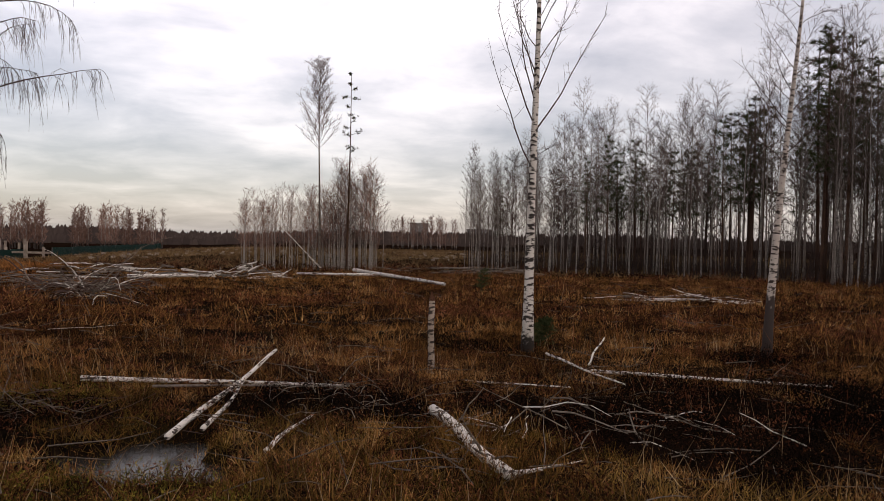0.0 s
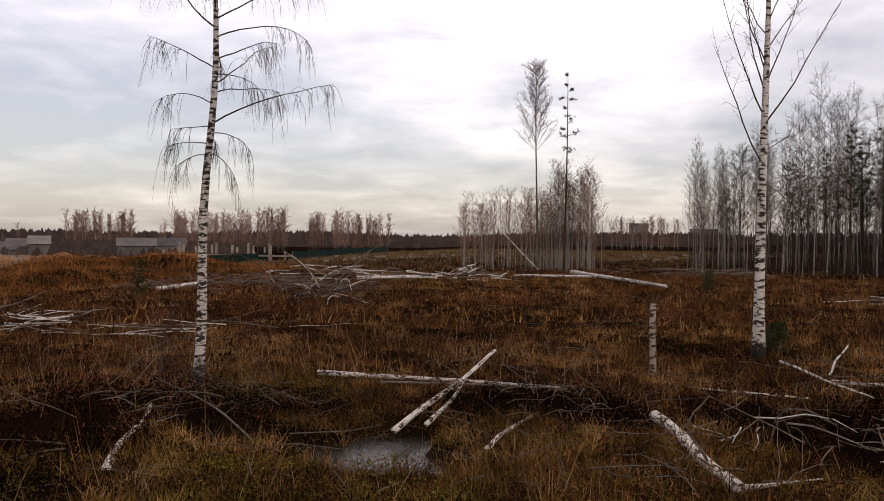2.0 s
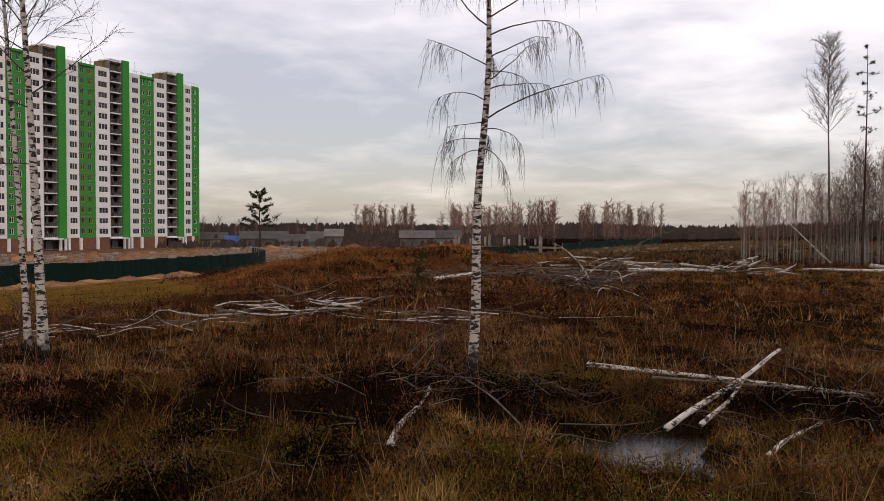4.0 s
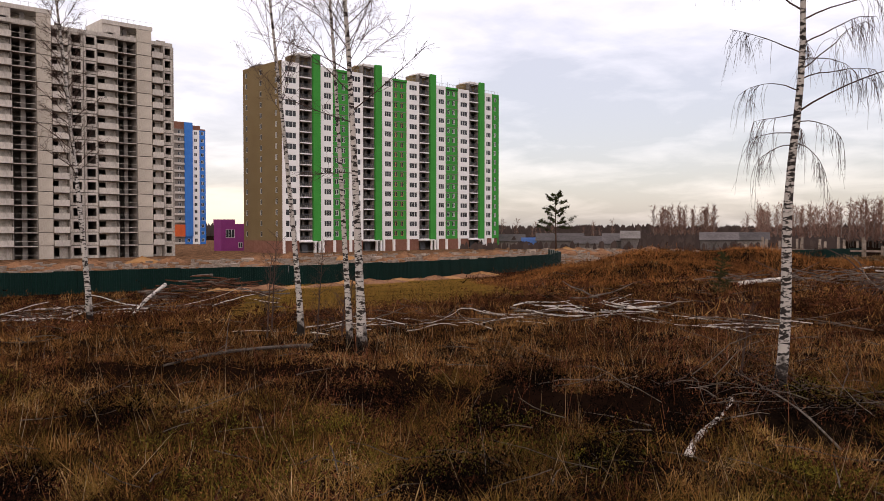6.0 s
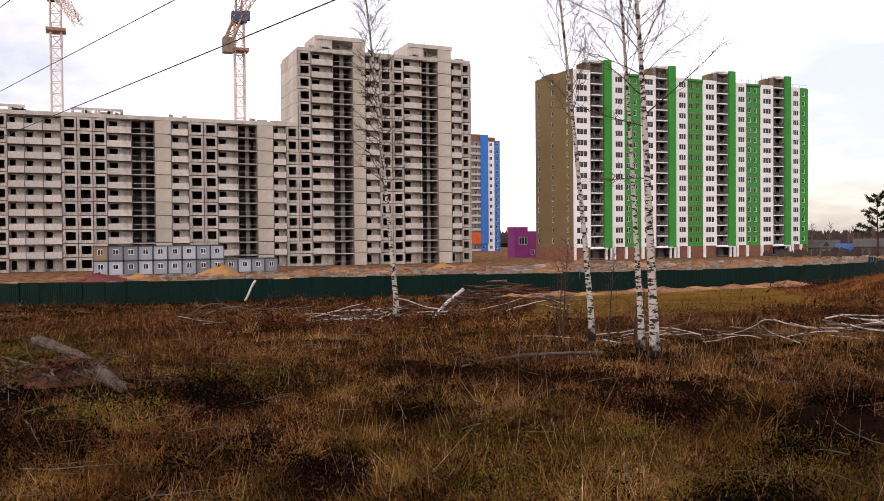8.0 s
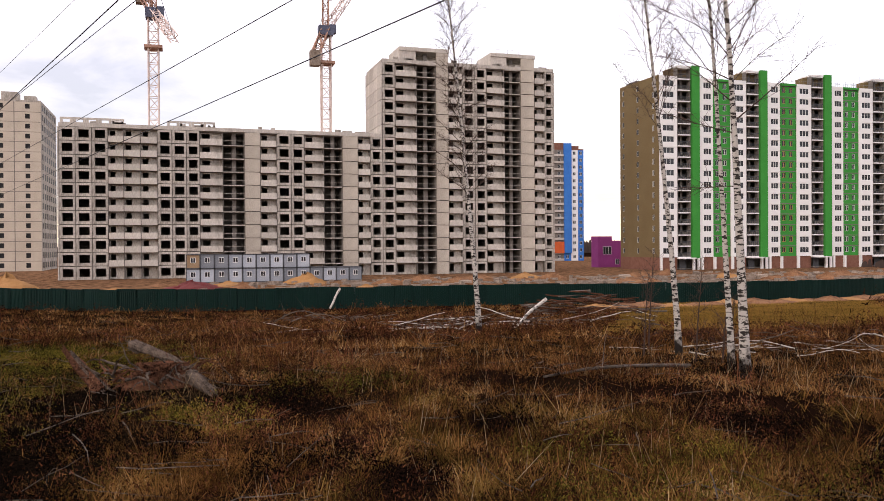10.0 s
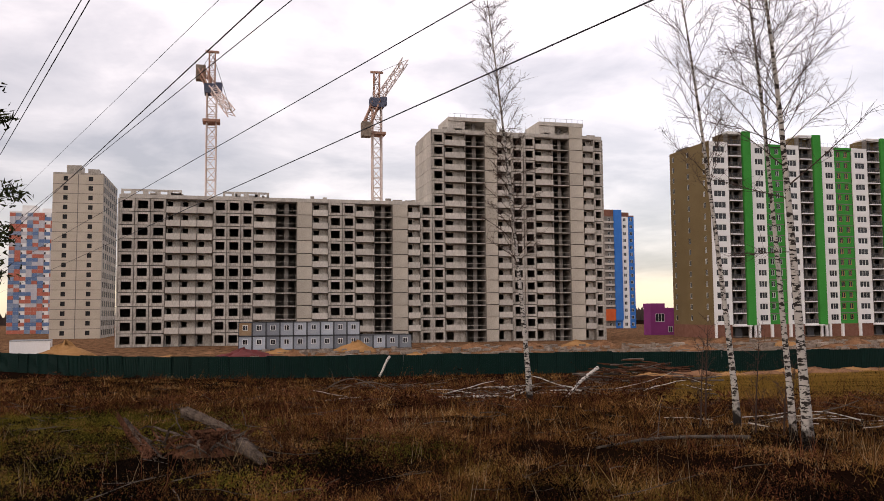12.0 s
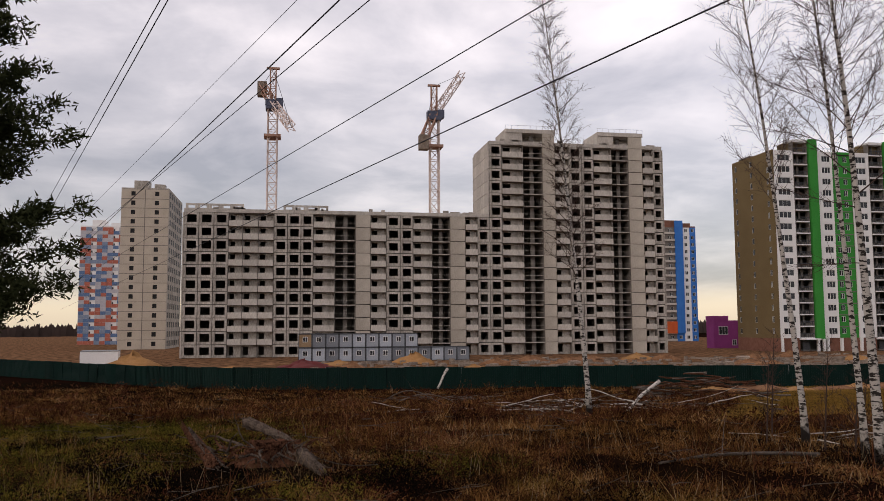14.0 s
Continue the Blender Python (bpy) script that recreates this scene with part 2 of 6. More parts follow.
M_BLUEROOF = mat("blue_sheet_roof", (0.03, 0.08, 0.22), (0.05, 0.12, 0.30), 0.2, 2, 0.7, 0.1)
M_FARWOOD = island_mat("distant_wood", [(0.040, 0.031, 0.028), (0.065, 0.048, 0.042), (0.10, 0.074, 0.063)], patch=0.01)
# near-black ramp ends put the shadow between tussocks into grass, sedge and heath
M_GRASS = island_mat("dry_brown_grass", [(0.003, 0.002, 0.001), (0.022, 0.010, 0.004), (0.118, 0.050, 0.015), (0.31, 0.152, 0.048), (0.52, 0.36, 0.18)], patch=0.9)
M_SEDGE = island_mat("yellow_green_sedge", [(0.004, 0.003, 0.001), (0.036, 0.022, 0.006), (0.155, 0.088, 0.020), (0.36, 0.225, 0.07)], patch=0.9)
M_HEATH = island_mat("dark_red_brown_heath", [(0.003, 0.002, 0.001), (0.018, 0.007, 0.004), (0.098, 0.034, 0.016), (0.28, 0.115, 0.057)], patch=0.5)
M_MEADOW = island_mat("autumn_meadow_grass", [(0.095, 0.057, 0.012), (0.21, 0.122, 0.027), (0.32, 0.18, 0.046)], patch=0.12)
M_WATER = mat("dark_still_water", (0.014, 0.012, 0.010), (0.026, 0.022, 0.018), 0.8, 5, 0.2, 0.25, spec=0.10)
# dark heather, blackened further to carry shade on the ground and in the ditch
M_HEATHER_SHADE = island_mat("black_brown_heather_and_shade", [(0.003, 0.002, 0.0015), (0.004, 0.0025, 0.002), (0.013, 0.0075, 0.005)], patch=0.8)
M_PALE_GRASS = island_mat("pale_straw_grass", [(0.05, 0.027, 0.012), (0.13, 0.078, 0.036), (0.26, 0.175, 0.09)], patch=0.05)
M_WEED = island_mat("yellow_green_weeds", [(0.004, 0.005, 0.001), (0.022, 0.022, 0.004), (0.085, 0.075, 0.012), (0.21, 0.155, 0.026), (0.34, 0.21, 0.04)], patch=0.5)
M_ROT = mat("rotten_grey_wood", (0.010, 0.0075, 0.006), (0.165, 0.125, 0.098), 3.5, 30, 0.95, 0.8, spec=0.0)
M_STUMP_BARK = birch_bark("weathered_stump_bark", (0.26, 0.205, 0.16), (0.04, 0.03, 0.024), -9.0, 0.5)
M_RUST = island_mat("rusty_orange_grass", [(0.035, 0.018, 0.008), (0.13, 0.055, 0.019), (0.28, 0.110, 0.032), (0.48, 0.21, 0.066)], patch=0.2)
# near-black fill in place of glass; the dark of the room is painted
M_VOID = mat("dark_window_fill", (0.012, 0.012, 0.013), (0.03, 0.03, 0.032), 1, 5, 0.4, 0)


def ground_mat():
    m = bpy.data.materials.new("peaty_ground")
    m.use_nodes = True
    n, l = m.node_tree.nodes, m.node_tree.links
    p = n["Principled BSDF"]
    p.inputs["Roughness"].default_value = 0.95
    p.inputs["Specular IOR Level"].default_value = 0.0
    tc = n.new("ShaderNodeTexCoord")

    def noise_of(scale, detail=5.0):
        q = n.new("ShaderNodeTexNoise")
        q.inputs["Scale"].default_value, q.inputs["Detail"].default_value = scale, detail
        l.new(tc.outputs["Object"], q.inputs["Vector"])
        return q.outputs["Fac"]

    def blend(fac, a, b):
        q = n.new("ShaderNodeMix")
        q.data_type = "RGBA"
        for v, k in ((a, "A"), (b, "B")):
            if isinstance(v, tuple):
                q.inputs[k].default_value = (*v, 1)
            else:
                l.new(v, q.inputs[k])
        l.new(fac, q.inputs["Factor"])
        return q.outputs["Result"]

    def band(v, lo, hi):
        q = n.new("ShaderNodeMapRange")
        q.inputs["From Min"].default_value, q.inputs["From Max"].default_value = lo, hi
        l.new(v, q.inputs["Value"])
        return q.outputs["Result"]

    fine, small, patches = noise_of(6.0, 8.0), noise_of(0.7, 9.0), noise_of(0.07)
    # blacker than wet peat: shade in the gaps of the grass is painted in
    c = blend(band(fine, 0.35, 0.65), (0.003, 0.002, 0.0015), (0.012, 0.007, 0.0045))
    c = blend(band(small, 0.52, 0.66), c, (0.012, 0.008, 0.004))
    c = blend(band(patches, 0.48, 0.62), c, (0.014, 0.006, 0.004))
    # bare dug soil on the building site, with a ragged edge
    sp = n.new("ShaderNodeSeparateXYZ")
    l.new(tc.outputs["Object"], sp.inputs[0])
    edge = n.new("ShaderNodeMath")
    edge.operation = "MULTIPLY_ADD"
    edge.inputs[1].default_value = 26.0
    l.new(patches, edge.inputs[0])
    l.new(sp.outputs["X"], edge.inputs[2])
    # the clearing's turf reaches further out where the fence bends away
    turf = n.new("ShaderNodeMapRange")
    turf.inputs["From Min"].default_value, turf.inputs["From Max"].default_value = 5.0, -45.0
    turf.inputs["To Min"].default_value, turf.inputs["To Max"].default_value = 0.0, 42.0
    l.new(sp.outputs["Y"], turf.inputs["Value"])
    edge_2 = n.new("ShaderNodeMath")
    edge_2.operation = "ADD"
    l.new(edge.outputs[0], edge_2.inputs[0])
    l.new(turf.outputs["Result"], edge_2.inputs[1])
    soil = blend(band(small, 0.4, 0.6), (0.085, 0.044, 0.024), (0.24, 0.13, 0.07))
    near_site = n.new("ShaderNodeMath")
    near_site.operation = "MULTIPLY"
    l.new(band(edge_2.outputs[0], -73.0, -78.0), near_site.inputs[0])
    l.new(band(sp.outputs["Y"], 205.0, 195.0), near_site.inputs[1])
    c = blend(near_site.outputs[0], c, soil)
    l.new(c, p.inputs["Base Color"])
    bp = n.new("ShaderNodeBump")
    bp.inputs["Strength"].default_value, bp.inputs["Distance"].default_value = 0.8, 0.06
    l.new(fine, bp.inputs["Height"])
    l.new(bp.outputs[0], p.inputs["Normal"])
    return m


M_GROUND = ground_mat()


# ---- mesh tools ----
class Mesh:
    def __init__(self):
        self.v, self.f = [], []

    def add(self, verts, faces):
        k = len(self.v)
        self.v.extend(tuple(q) for q in verts)
        self.f.extend(tuple(i + k for i in q) for q in faces)
        return self

    def box(self, x0, x1, y0, y1, z0, z1):
        return self.add([(x, y, z) for x in (x0, x1) for y in (y0, y1) for z in (z0, z1)],
                        [(0, 1, 3, 2), (4, 6, 7, 5), (0, 4, 5, 1), (2, 3, 7, 6), (0, 2, 6, 4), (1, 5, 7, 3)])

    def beam(self, a, b, r, sides=4):
        return self.tube([a, b], [r, r], sides)

    def tube(self, pts, radii, sides=6, rough=0.0, rng=None):
        pts = [Vector(p) for p in pts]
        k, n = len(self.v), len(pts)
        up = Vector((0.31, 0.17, 0.93)) if abs((pts[-1] - pts[0]).normalized().z) < 0.8 else Vector((1, 0.1, 0))
        for i, p in enumerate(pts):
            d = (pts[min(i + 1, n - 1)] - pts[max(i - 1, 0)]).normalized()
            a = d.cross(up).normalized()
            b = d.cross(a)
            for s in range(sides):
                t = 2 * math.pi * s / sides
                q = radii[i] * (1 + (rough * (rng.random() - 0.5) if rng else 0))
                self.v.append(tuple(p + a * (q * math.cos(t)) + b * (q * math.sin(t))))
        for i in range(n - 1):
            for s in range(sides):
                t = (s + 1) % sides
                self.f.append((k + i * sides + s, k + i * sides + t, k + (i + 1) * sides + t, k + (i + 1) * sides + s))
        self.f.append(tuple(k + s for s in reversed(range(sides))))
        self.f.append(tuple(k + (n - 1) * sides + s for s in range(sides)))
        return self

    def pierced(self, ys, zs, keep, x0, x1):
        """A slab facing +x made of the cells (i, j) of a grid that keep() names, as one connected mesh."""
        n, at = len(self.v), {}

        def corner(s, i, j):
            if (s, i, j) not in at:
                at[s, i, j] = len(self.v)
                self.v.append(((x0, x1)[s], ys[i], zs[j]))
            return at[s, i, j]

        has = lambda i, j: 0 <= i < len(ys) - 1 and 0 <= j < len(zs) - 1 and keep(i, j)
        for i in range(len(ys) - 1):
            for j in range(len(zs) - 1):
                if not keep(i, j):
                    continue
                ring = [(i, j), (i + 1, j), (i + 1, j + 1), (i, j + 1)]
                self.f.append(tuple(corner(1, *c) for c in ring))
                self.f.append(tuple(corner(0, *c) for c in reversed(ring)))
                for k, (di, dj) in enumerate(((0, -1), (1, 0), (0, 1), (-1, 0))):
                    if not has(i + di, j + dj):
                        a, b = ring[k], ring[(k + 1) % 4]
                        self.f.append((corner(1, *b), corner(1, *a), corner(0, *a), corner(0, *b)))
        return self

    def spike(self, a, b, r):
        a, b = Vector(a), Vector(b)
        d = (b - a).normalized()
        u = d.cross(Vector((0.3, 0.2, 0.9))).normalized()
        w = d.cross(u)
        return self.add([a + u * r, a - u * (0.5 * r) + w * (0.87 * r), a - u * (0.5 * r) - w * (0.87 * r), b], [(0, 1, 3), (1, 2, 3), (2, 0, 3)])

    def data(self, name, material, smooth=False):
        me = bpy.data.meshes.new(name)
        me.from_pydata(self.v, [], self.f)
        me.materials.append(material)
        if smooth:
            me.polygons.foreach_set("use_smooth", [True] * len(me.polygons))
        return me


def part(name, mesh, material, parent, label="", smooth=False):
    """One mesh object under a thing or a part; mesh is a Mesh or ready mesh data."""
    ob = new(name, mesh.data(name, material, smooth) if isinstance(mesh, Mesh) else mesh)
    ob.parent = parent
    if label:
        ob["label"] = label
    return ob


def thing(name, at, label, category, group="", kind="", turn=0.0):
    ob = new(name)
    ob.empty_display_size = 0.2
    ob.matrix_basis = pose(*at, 0, 0, turn)
    return tagged(ob, label, category, group, kind)


def solid(name, mesh, material, label, category, group="", kind="", smooth=False):
    """A thing of one mesh."""
    return tagged(new(name, mesh.data(name, material, smooth)), label, category, group, kind)


# ---- ground ----
def ss(a, b, x):
    u = np.clip((x - a) / (b - a), 0, 1)
    return u * u * (3 - 2 * u)


def waves(x, y, s):
    return (np.sin(x * s + 1.3 * np.sin(y * s * 0.7 + 0.4)) + np.sin(y * s * 1.13 + 1.7 * np.sin(x * s * 0.61 + 2.1)) + np.sin((x + y) * s * 0.57 + 0.9)) / 3


def hollow(x, y, cx, cy, rx, ry, turn=0.0):
    c, s = math.cos(turn), math.sin(turn)
    u, v = (x - cx) * c + (y - cy) * s, -(x - cx) * s + (y - cy) * c
    wob = 1 + 0.22 * np.sin(3 * np.arctan2(v, u) + cx) + 0.12 * np.sin(7 * np.arctan2(v, u))
    return 1 - ss(0.55, 1.25, np.sqrt((u / rx) ** 2 + (v / ry) ** 2) / wob)


WATER = -0.34
DITCH = ((-20.0, 7.6), (-18.4, 9.0), (-16.8, 11.1), (-14.6, 12.5), (-12.6, 11.9), (-10.3, 12.4), (-8.8, 13.4))


def ditch_distance(x, y):
    """How far a place lies from the line of the cut peat ditch."""
    best = np.full(np.shape(x), 1e9)
    for (ax, ay), (bx, by) in zip(DITCH, DITCH[1:]):
        vx, vy = bx - ax, by - ay
        t = np.clip(((x - ax) * vx + (y - ay) * vy) / (vx * vx + vy * vy), 0, 1)
        best = np.minimum(best, np.hypot(x - ax - t * vx, y - ay - t * vy))
    return best * (1 + 0.3 * np.sin(2.1 * x + 1.3 * y))



def gz(x, y):
    x, y = np.asarray(x, float), np.asarray(y, float)
    r = np.hypot(x, y)
    left = ss(18, 80, -x)
    z = -2.8 * left - 0.7 * ss(30, 120, y) * (1 - left)
    z = z + 2.0 * (1 - ss(3.2, 8.5, r))
    calm = ss(7, 12, r) * (1 - 0.7 * ss(60, 110, r))
    z = z + calm * (0.07 * waves(x, y, 0.55) + 0.05 * waves(x + 9, y - 4, 1.7))
    pond = np.maximum(hollow(x, y, -3.05, 14.0, 1.3, 1.7), hollow(x, y, -5.4, 14.3, 1.7, 0.65, 0.1))
    z = z - 0.75 * pond - 1.15 * (1 - ss(0.3, 0.62, ditch_distance(x, y))) + 0.18 * (1 - ss(0.0, 2.2, ditch_distance(x - 0.9 * x / (r + 1), y - 0.9 * y / (r + 1))))
    mound = hollow(x, y, -43.0, 66.0, 12.0, 10.0, 0.58) * 1.6 + hollow(x, y, -34.0, 78.0, 15.0, 10.0, 0.3) * 0.8
    return z + mound * (1 + 0.25 * waves(x, y, 0.5)) + 0.5 * ss(400, 1500, r)


def ground_z(x, y):
    return float(gz(x, y))


def make_ground():
    rad = [0.0]
    r = 1.5
    while r < 170:
        rad.append(r)
        r *= 1.021
    while r < 4200:
        rad.append(r)
        r *= 1.16
    ang = np.radians(np.concatenate([np.arange(-45, 125, 0.6), np.arange(125, 315, 6)]))
    R, A = np.meshgrid(np.array(rad[1:]), ang, indexing="ij")
    x, y = -np.sin(A) * R, np.cos(A) * R
    z = gz(x, y)
    n, k = len(ang), len(rad) - 1
    co = np.stack([x, y, z], -1).reshape(-1, 3)
    co = np.vstack([co, [[0, 0, ground_z(0, 0)]]])
    i, j = np.meshgrid(np.arange(k - 1), np.arange(n), indexing="ij")
    j2 = (j + 1) % n
    q = np.stack([i * n + j, (i + 1) * n + j, (i + 1) * n + j2, i * n + j2], -1).reshape(-1, 4)
    me = bpy.data.meshes.new("ground")
    me.from_pydata(co.tolist(), [], q.tolist() + [(k * n, b, (b + 1) % n) for b in range(n)])
    me.polygons.foreach_set("use_smooth", [True] * len(me.polygons))
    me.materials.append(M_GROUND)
    me.update()
    return tagged(new("ground", me), "uneven peaty brown clearing ground sloping to bare soil", "ground", kind="structure")


make_ground()
water = Mesh()
ring = [(-4.6 + 7.5 * math.cos(a * 0.13), 14.7 + 3.2 * math.sin(a * 0.13), WATER) for a in range(48)]
water.add(ring, [tuple(range(48))])
tagged(new("pond_water", water.data("pond_water", M_WATER)), "dark shallow pond water lying among dead sticks", "water", kind="structure")


# ---- panel houses under construction ----
def plate(w, h, hole=None, thick=0.3, gap=0.065):
    """A wall panel in the plane x = 0 facing +x, from y = 0 and z = 0; hole: (y0, y1, z0, z1)."""
    m = Mesh()
    a, b, c, d = gap, w - gap, gap, h - gap
    if not hole:
        return m.box(-thick, 0, a, b, c, d)
    e, f, g, k = hole
    return m.pierced((a, e, f, b), (c, g, k, d), lambda i, j: (i, j) != (1, 1), -thick, 0)


STOREY = 2.72
SITE = -2.8
PROTO = {}


def shared(key, make, material):
    if key not in PROTO:
        PROTO[key] = make().data(key[0], material)
    return PROTO[key]


def put(name, data, parent, x, y, z, label=""):
    ob = new(name, data)
    ob.parent = parent
    ob.location = (x, y, z)
    if label:
        ob["label"] = label
    return ob


def grey_house(label, y0, bays, floors, depth, end_wall, tops):
    """A house shell of raw concrete panels along +y, its front in the plane x = 0 of the thing."""
    base = thing("apartment_building", (-175, y0, SITE), label, "building")
    length = sum(w for _, w in bays)
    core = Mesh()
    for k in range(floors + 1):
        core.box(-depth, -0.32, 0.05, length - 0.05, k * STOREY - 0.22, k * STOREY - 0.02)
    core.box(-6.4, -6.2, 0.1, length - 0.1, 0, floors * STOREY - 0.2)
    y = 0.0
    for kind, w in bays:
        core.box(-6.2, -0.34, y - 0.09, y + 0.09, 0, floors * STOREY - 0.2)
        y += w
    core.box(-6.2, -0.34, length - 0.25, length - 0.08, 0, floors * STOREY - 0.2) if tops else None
    part("inner_frame", core, M_CORE, base, "bare concrete floors and cross walls in a shaded tone")
    y = 0.0
    for kind, w in bays:
        for k in range(floors + (1 if tops and kind in "sp" and y < 0.85 * length else 0)):
            z = k * STOREY
            if kind == "w":
                put("panel", shared(("panel", "w", w), lambda: plate(w, STOREY, (0.2 * w, 0.84 * w, 0.62, 2.22)), M_CONCRETE), base, 0, y, z)
            elif kind == "b":
                put("panel", shared(("panel", "wb", w), lambda: plate(w, STOREY, (0.12 * w, 0.45 * w, 0.5, 2.25)), M_CONCRETE), base, -1.1, y, z)
                if k:
                    put("balcony", shared(("balcony", w), lambda: Mesh().box(-0.12, 0.12, 0.08, w - 0.08, -0.12, 1.12).box(-1.05, -0.12, 0.08, w - 0.08, -0.14, 0.02), M_CONCRETE_B), base, 0.1, y, z)
            elif kind == "s":
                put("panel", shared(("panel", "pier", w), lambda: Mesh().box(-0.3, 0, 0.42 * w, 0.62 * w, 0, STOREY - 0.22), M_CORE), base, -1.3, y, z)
                put("slab_edge", shared(("slab_edge", w), lambda: Mesh().box(-1.3, 0, 0.06, w - 0.06, -0.2, 0.0).box(-0.08, -0.03, 0.06, w - 0.06, 0.9, 0.96), M_CONCRETE), base, 0, y, z)
            elif kind == "p":
                put("panel", shared(("panel", "p", w), lambda: plate(w, STOREY), M_CONCRETE_P), base, 0.15, y, z)
            elif kind == "c":
                put("panel", shared(("panel", "c", w), lambda: plate(w, STOREY, (0.2 * w, 0.8 * w, 0.75, 2.25)), M_CONCRETE), base, 0, y, z)
        y += w
    for side in ((0, 1) if end_wall else (0,)):
        yy = -0.02 if side == 0 else length + 0.28
        for k in range(floors):
            cuts = 2
            for c in range(cuts):
                w = depth / cuts
                if side and c == 0:
                    put("end_panel", shared(("end_panel", "open", w), lambda: Mesh().box(-w + 0.05, -3.0, -0.26, 0, 0.05, STOREY - 0.05).box(-0.6, -0.05, -0.26, 0, 0.05, STOREY - 0.05).box(-3.0, -0.6, -0.26, 0, 0.05, 0.8).box(-3.0, -0.6, -0.26, 0, 0.05 + 2.15, STOREY - 0.05), M_CONCRETE), base, 0, yy, k * STOREY)
                else:
                    put("end_panel", shared(("end_panel", w), lambda: Mesh().box(-w + 0.05, -0.05, -0.26, 0, 0.05, STOREY - 0.05), M_CONCRETE_B), base, -c * w, yy, k * STOREY)
    roof = Mesh().box(-depth, -0.02, 0, length, floors * STOREY - 0.02, floors * STOREY + 0.12)
    roof.box(-0.3, 0.05, 0, length, floors * STOREY, floors * STOREY + 0.75)
    roof.box(-depth, -depth + 0.3, 0, length, floors * STOREY, floors * STOREY + 0.75)
    roof.box(-depth, 0.0, 0, 0.3, floors * STOREY, floors * STOREY + 0.7)
    part("roof_parapet", roof, M_CONCRETE_B, base)
    if not tops:
        for i in range(9):
            yy = 0.3 + i * 2.34 + (8.0 if i > 4 else 0)
            part("parapet_frame", Mesh().pierced((yy, yy + 0.5, yy + 1.8, yy + 2.3), (floors * STOREY + 0.75, floors * STOREY + 0.85, floors * STOREY + 1.4, floors * STOREY + 1.8), lambda a, b: (a, b) != (1, 1), -0.28, 0.03), M_CONCRETE_B, base)
    rp = random.Random(int(length * 10))
    for i in range(int(length / 4)):
        yy, ww = rp.uniform(0.4, length - 3.0), rp.uniform(0.3, 2.2)
        part("roof_block", Mesh().box(-0.28, 0.03, yy, yy + ww, floors * STOREY + 0.75, floors * STOREY + rp.uniform(0.95, 1.35)), M_CONCRETE, base)
    back = Mesh().box(-depth, -depth + 0.3, 0, length, 0, floors * STOREY)
    part("rear_wall", back, M_CONCRETE, base)
    for a, b in tops:
        box = Mesh().box(-9.0, -4.2, a + 3.9, b, floors * STOREY + 0.1, floors * STOREY + 2.73).box(-9.0, -0.05, a, a + 3.85, floors * STOREY + 0.1, floors * STOREY + 2.73).box(-9.05, 0.12, a, b + 0.05, floors * STOREY + 2.75, floors * STOREY + 3.6)
        part("stair_head", box, M_CONCRETE_B, base)
        rail = Mesh()
        for i in range(9):
            yy = a + (b - a) * i / 8
            rail.beam((0.1, yy, floors * STOREY + 3.55), (0.1, yy, floors * STOREY + 4.45), 0.03, 3)
        rail.beam((0.1, a, floors * STOREY + 4.4), (0.1, b, floors * STOREY + 4.4), 0.03, 3)
        part("roof_railing", rail, M_POST, base)
    return base


SLAB = [("w", 3.0), ("w", 3.0), ("w", 3.0), ("b", 2.9), ("b", 3.2), ("b", 3.2), ("w", 2.8), ("w", 2.8), ("w", 2.6), ("b", 4.6), ("s", 4.4), ("p", 3.2),
        ("b", 3.4), ("w", 3.0), ("w", 2.8), ("b", 4.2), ("s", 4.0), ("p", 3.4), ("b", 2.8), ("w", 2.6)]
TOWER = [("w", 2.9), ("b", 4.9), ("s", 4.5), ("p", 2.9), ("b", 3.3), ("w", 3.0), ("w", 2.8), ("b", 4.4), ("s", 4.0), ("p", 3.4), ("b", 2.6), ("c", 2.2)]
slab_scale = 64.2 / sum(w for _, w in SLAB)
SLAB = [(k, round(w * slab_scale, 3)) for k, w in SLAB]
tower_scale = 40.6 / sum(w for _, w in TOWER)
TOWER = [(k, round(w * tower_scale, 3)) for k, w in TOWER]
slab = grey_house("long unfinished grey concrete panel block with empty windows", -22.0, SLAB, 11, 14.0, False, [])
tower = grey_house("tall unfinished grey concrete panel tower with empty windows", 42.3, TOWER, 17, 15.5, True, [(3.8, 15.2), (25.2, 36.0)])


def win_data(w, h, panes, tint):
    key = ("window", w, h, panes, tint.name)
    if key not in PROTO:
        t = 0.07
        ys = [q for i in range(panes + 1) for q in ((w - t) * i / panes, (w - t) * i / panes + t)]
        fr = Mesh().pierced(ys, (0, t, h - t, h), lambda i, j: j != 1 or i % 2 == 0, -0.12, 0.0)
        PROTO[key] = (fr.data("window", tint), Mesh().box(-0.10, -0.05, t, w - t, t, h - t).data("pane", M_GLASS))
    return PROTO[key]


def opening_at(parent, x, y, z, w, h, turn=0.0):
    """A window seen only as a dark square: a near-black box, room shade in its colour."""
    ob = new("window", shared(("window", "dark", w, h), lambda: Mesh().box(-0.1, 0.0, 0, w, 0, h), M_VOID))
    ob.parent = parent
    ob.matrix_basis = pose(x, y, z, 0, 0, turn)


def window_at(parent, x, y, z, w, h, panes, turn=0.0, tint=None):
    fr, gl = win_data(w, h, panes, tint or M_FRAME)
    ob = new("window", fr)
    ob.parent = parent
    ob.matrix_basis = pose(x, y, z, 0, 0, turn)
    g = new("pane", gl)
    g.parent = ob
    return ob


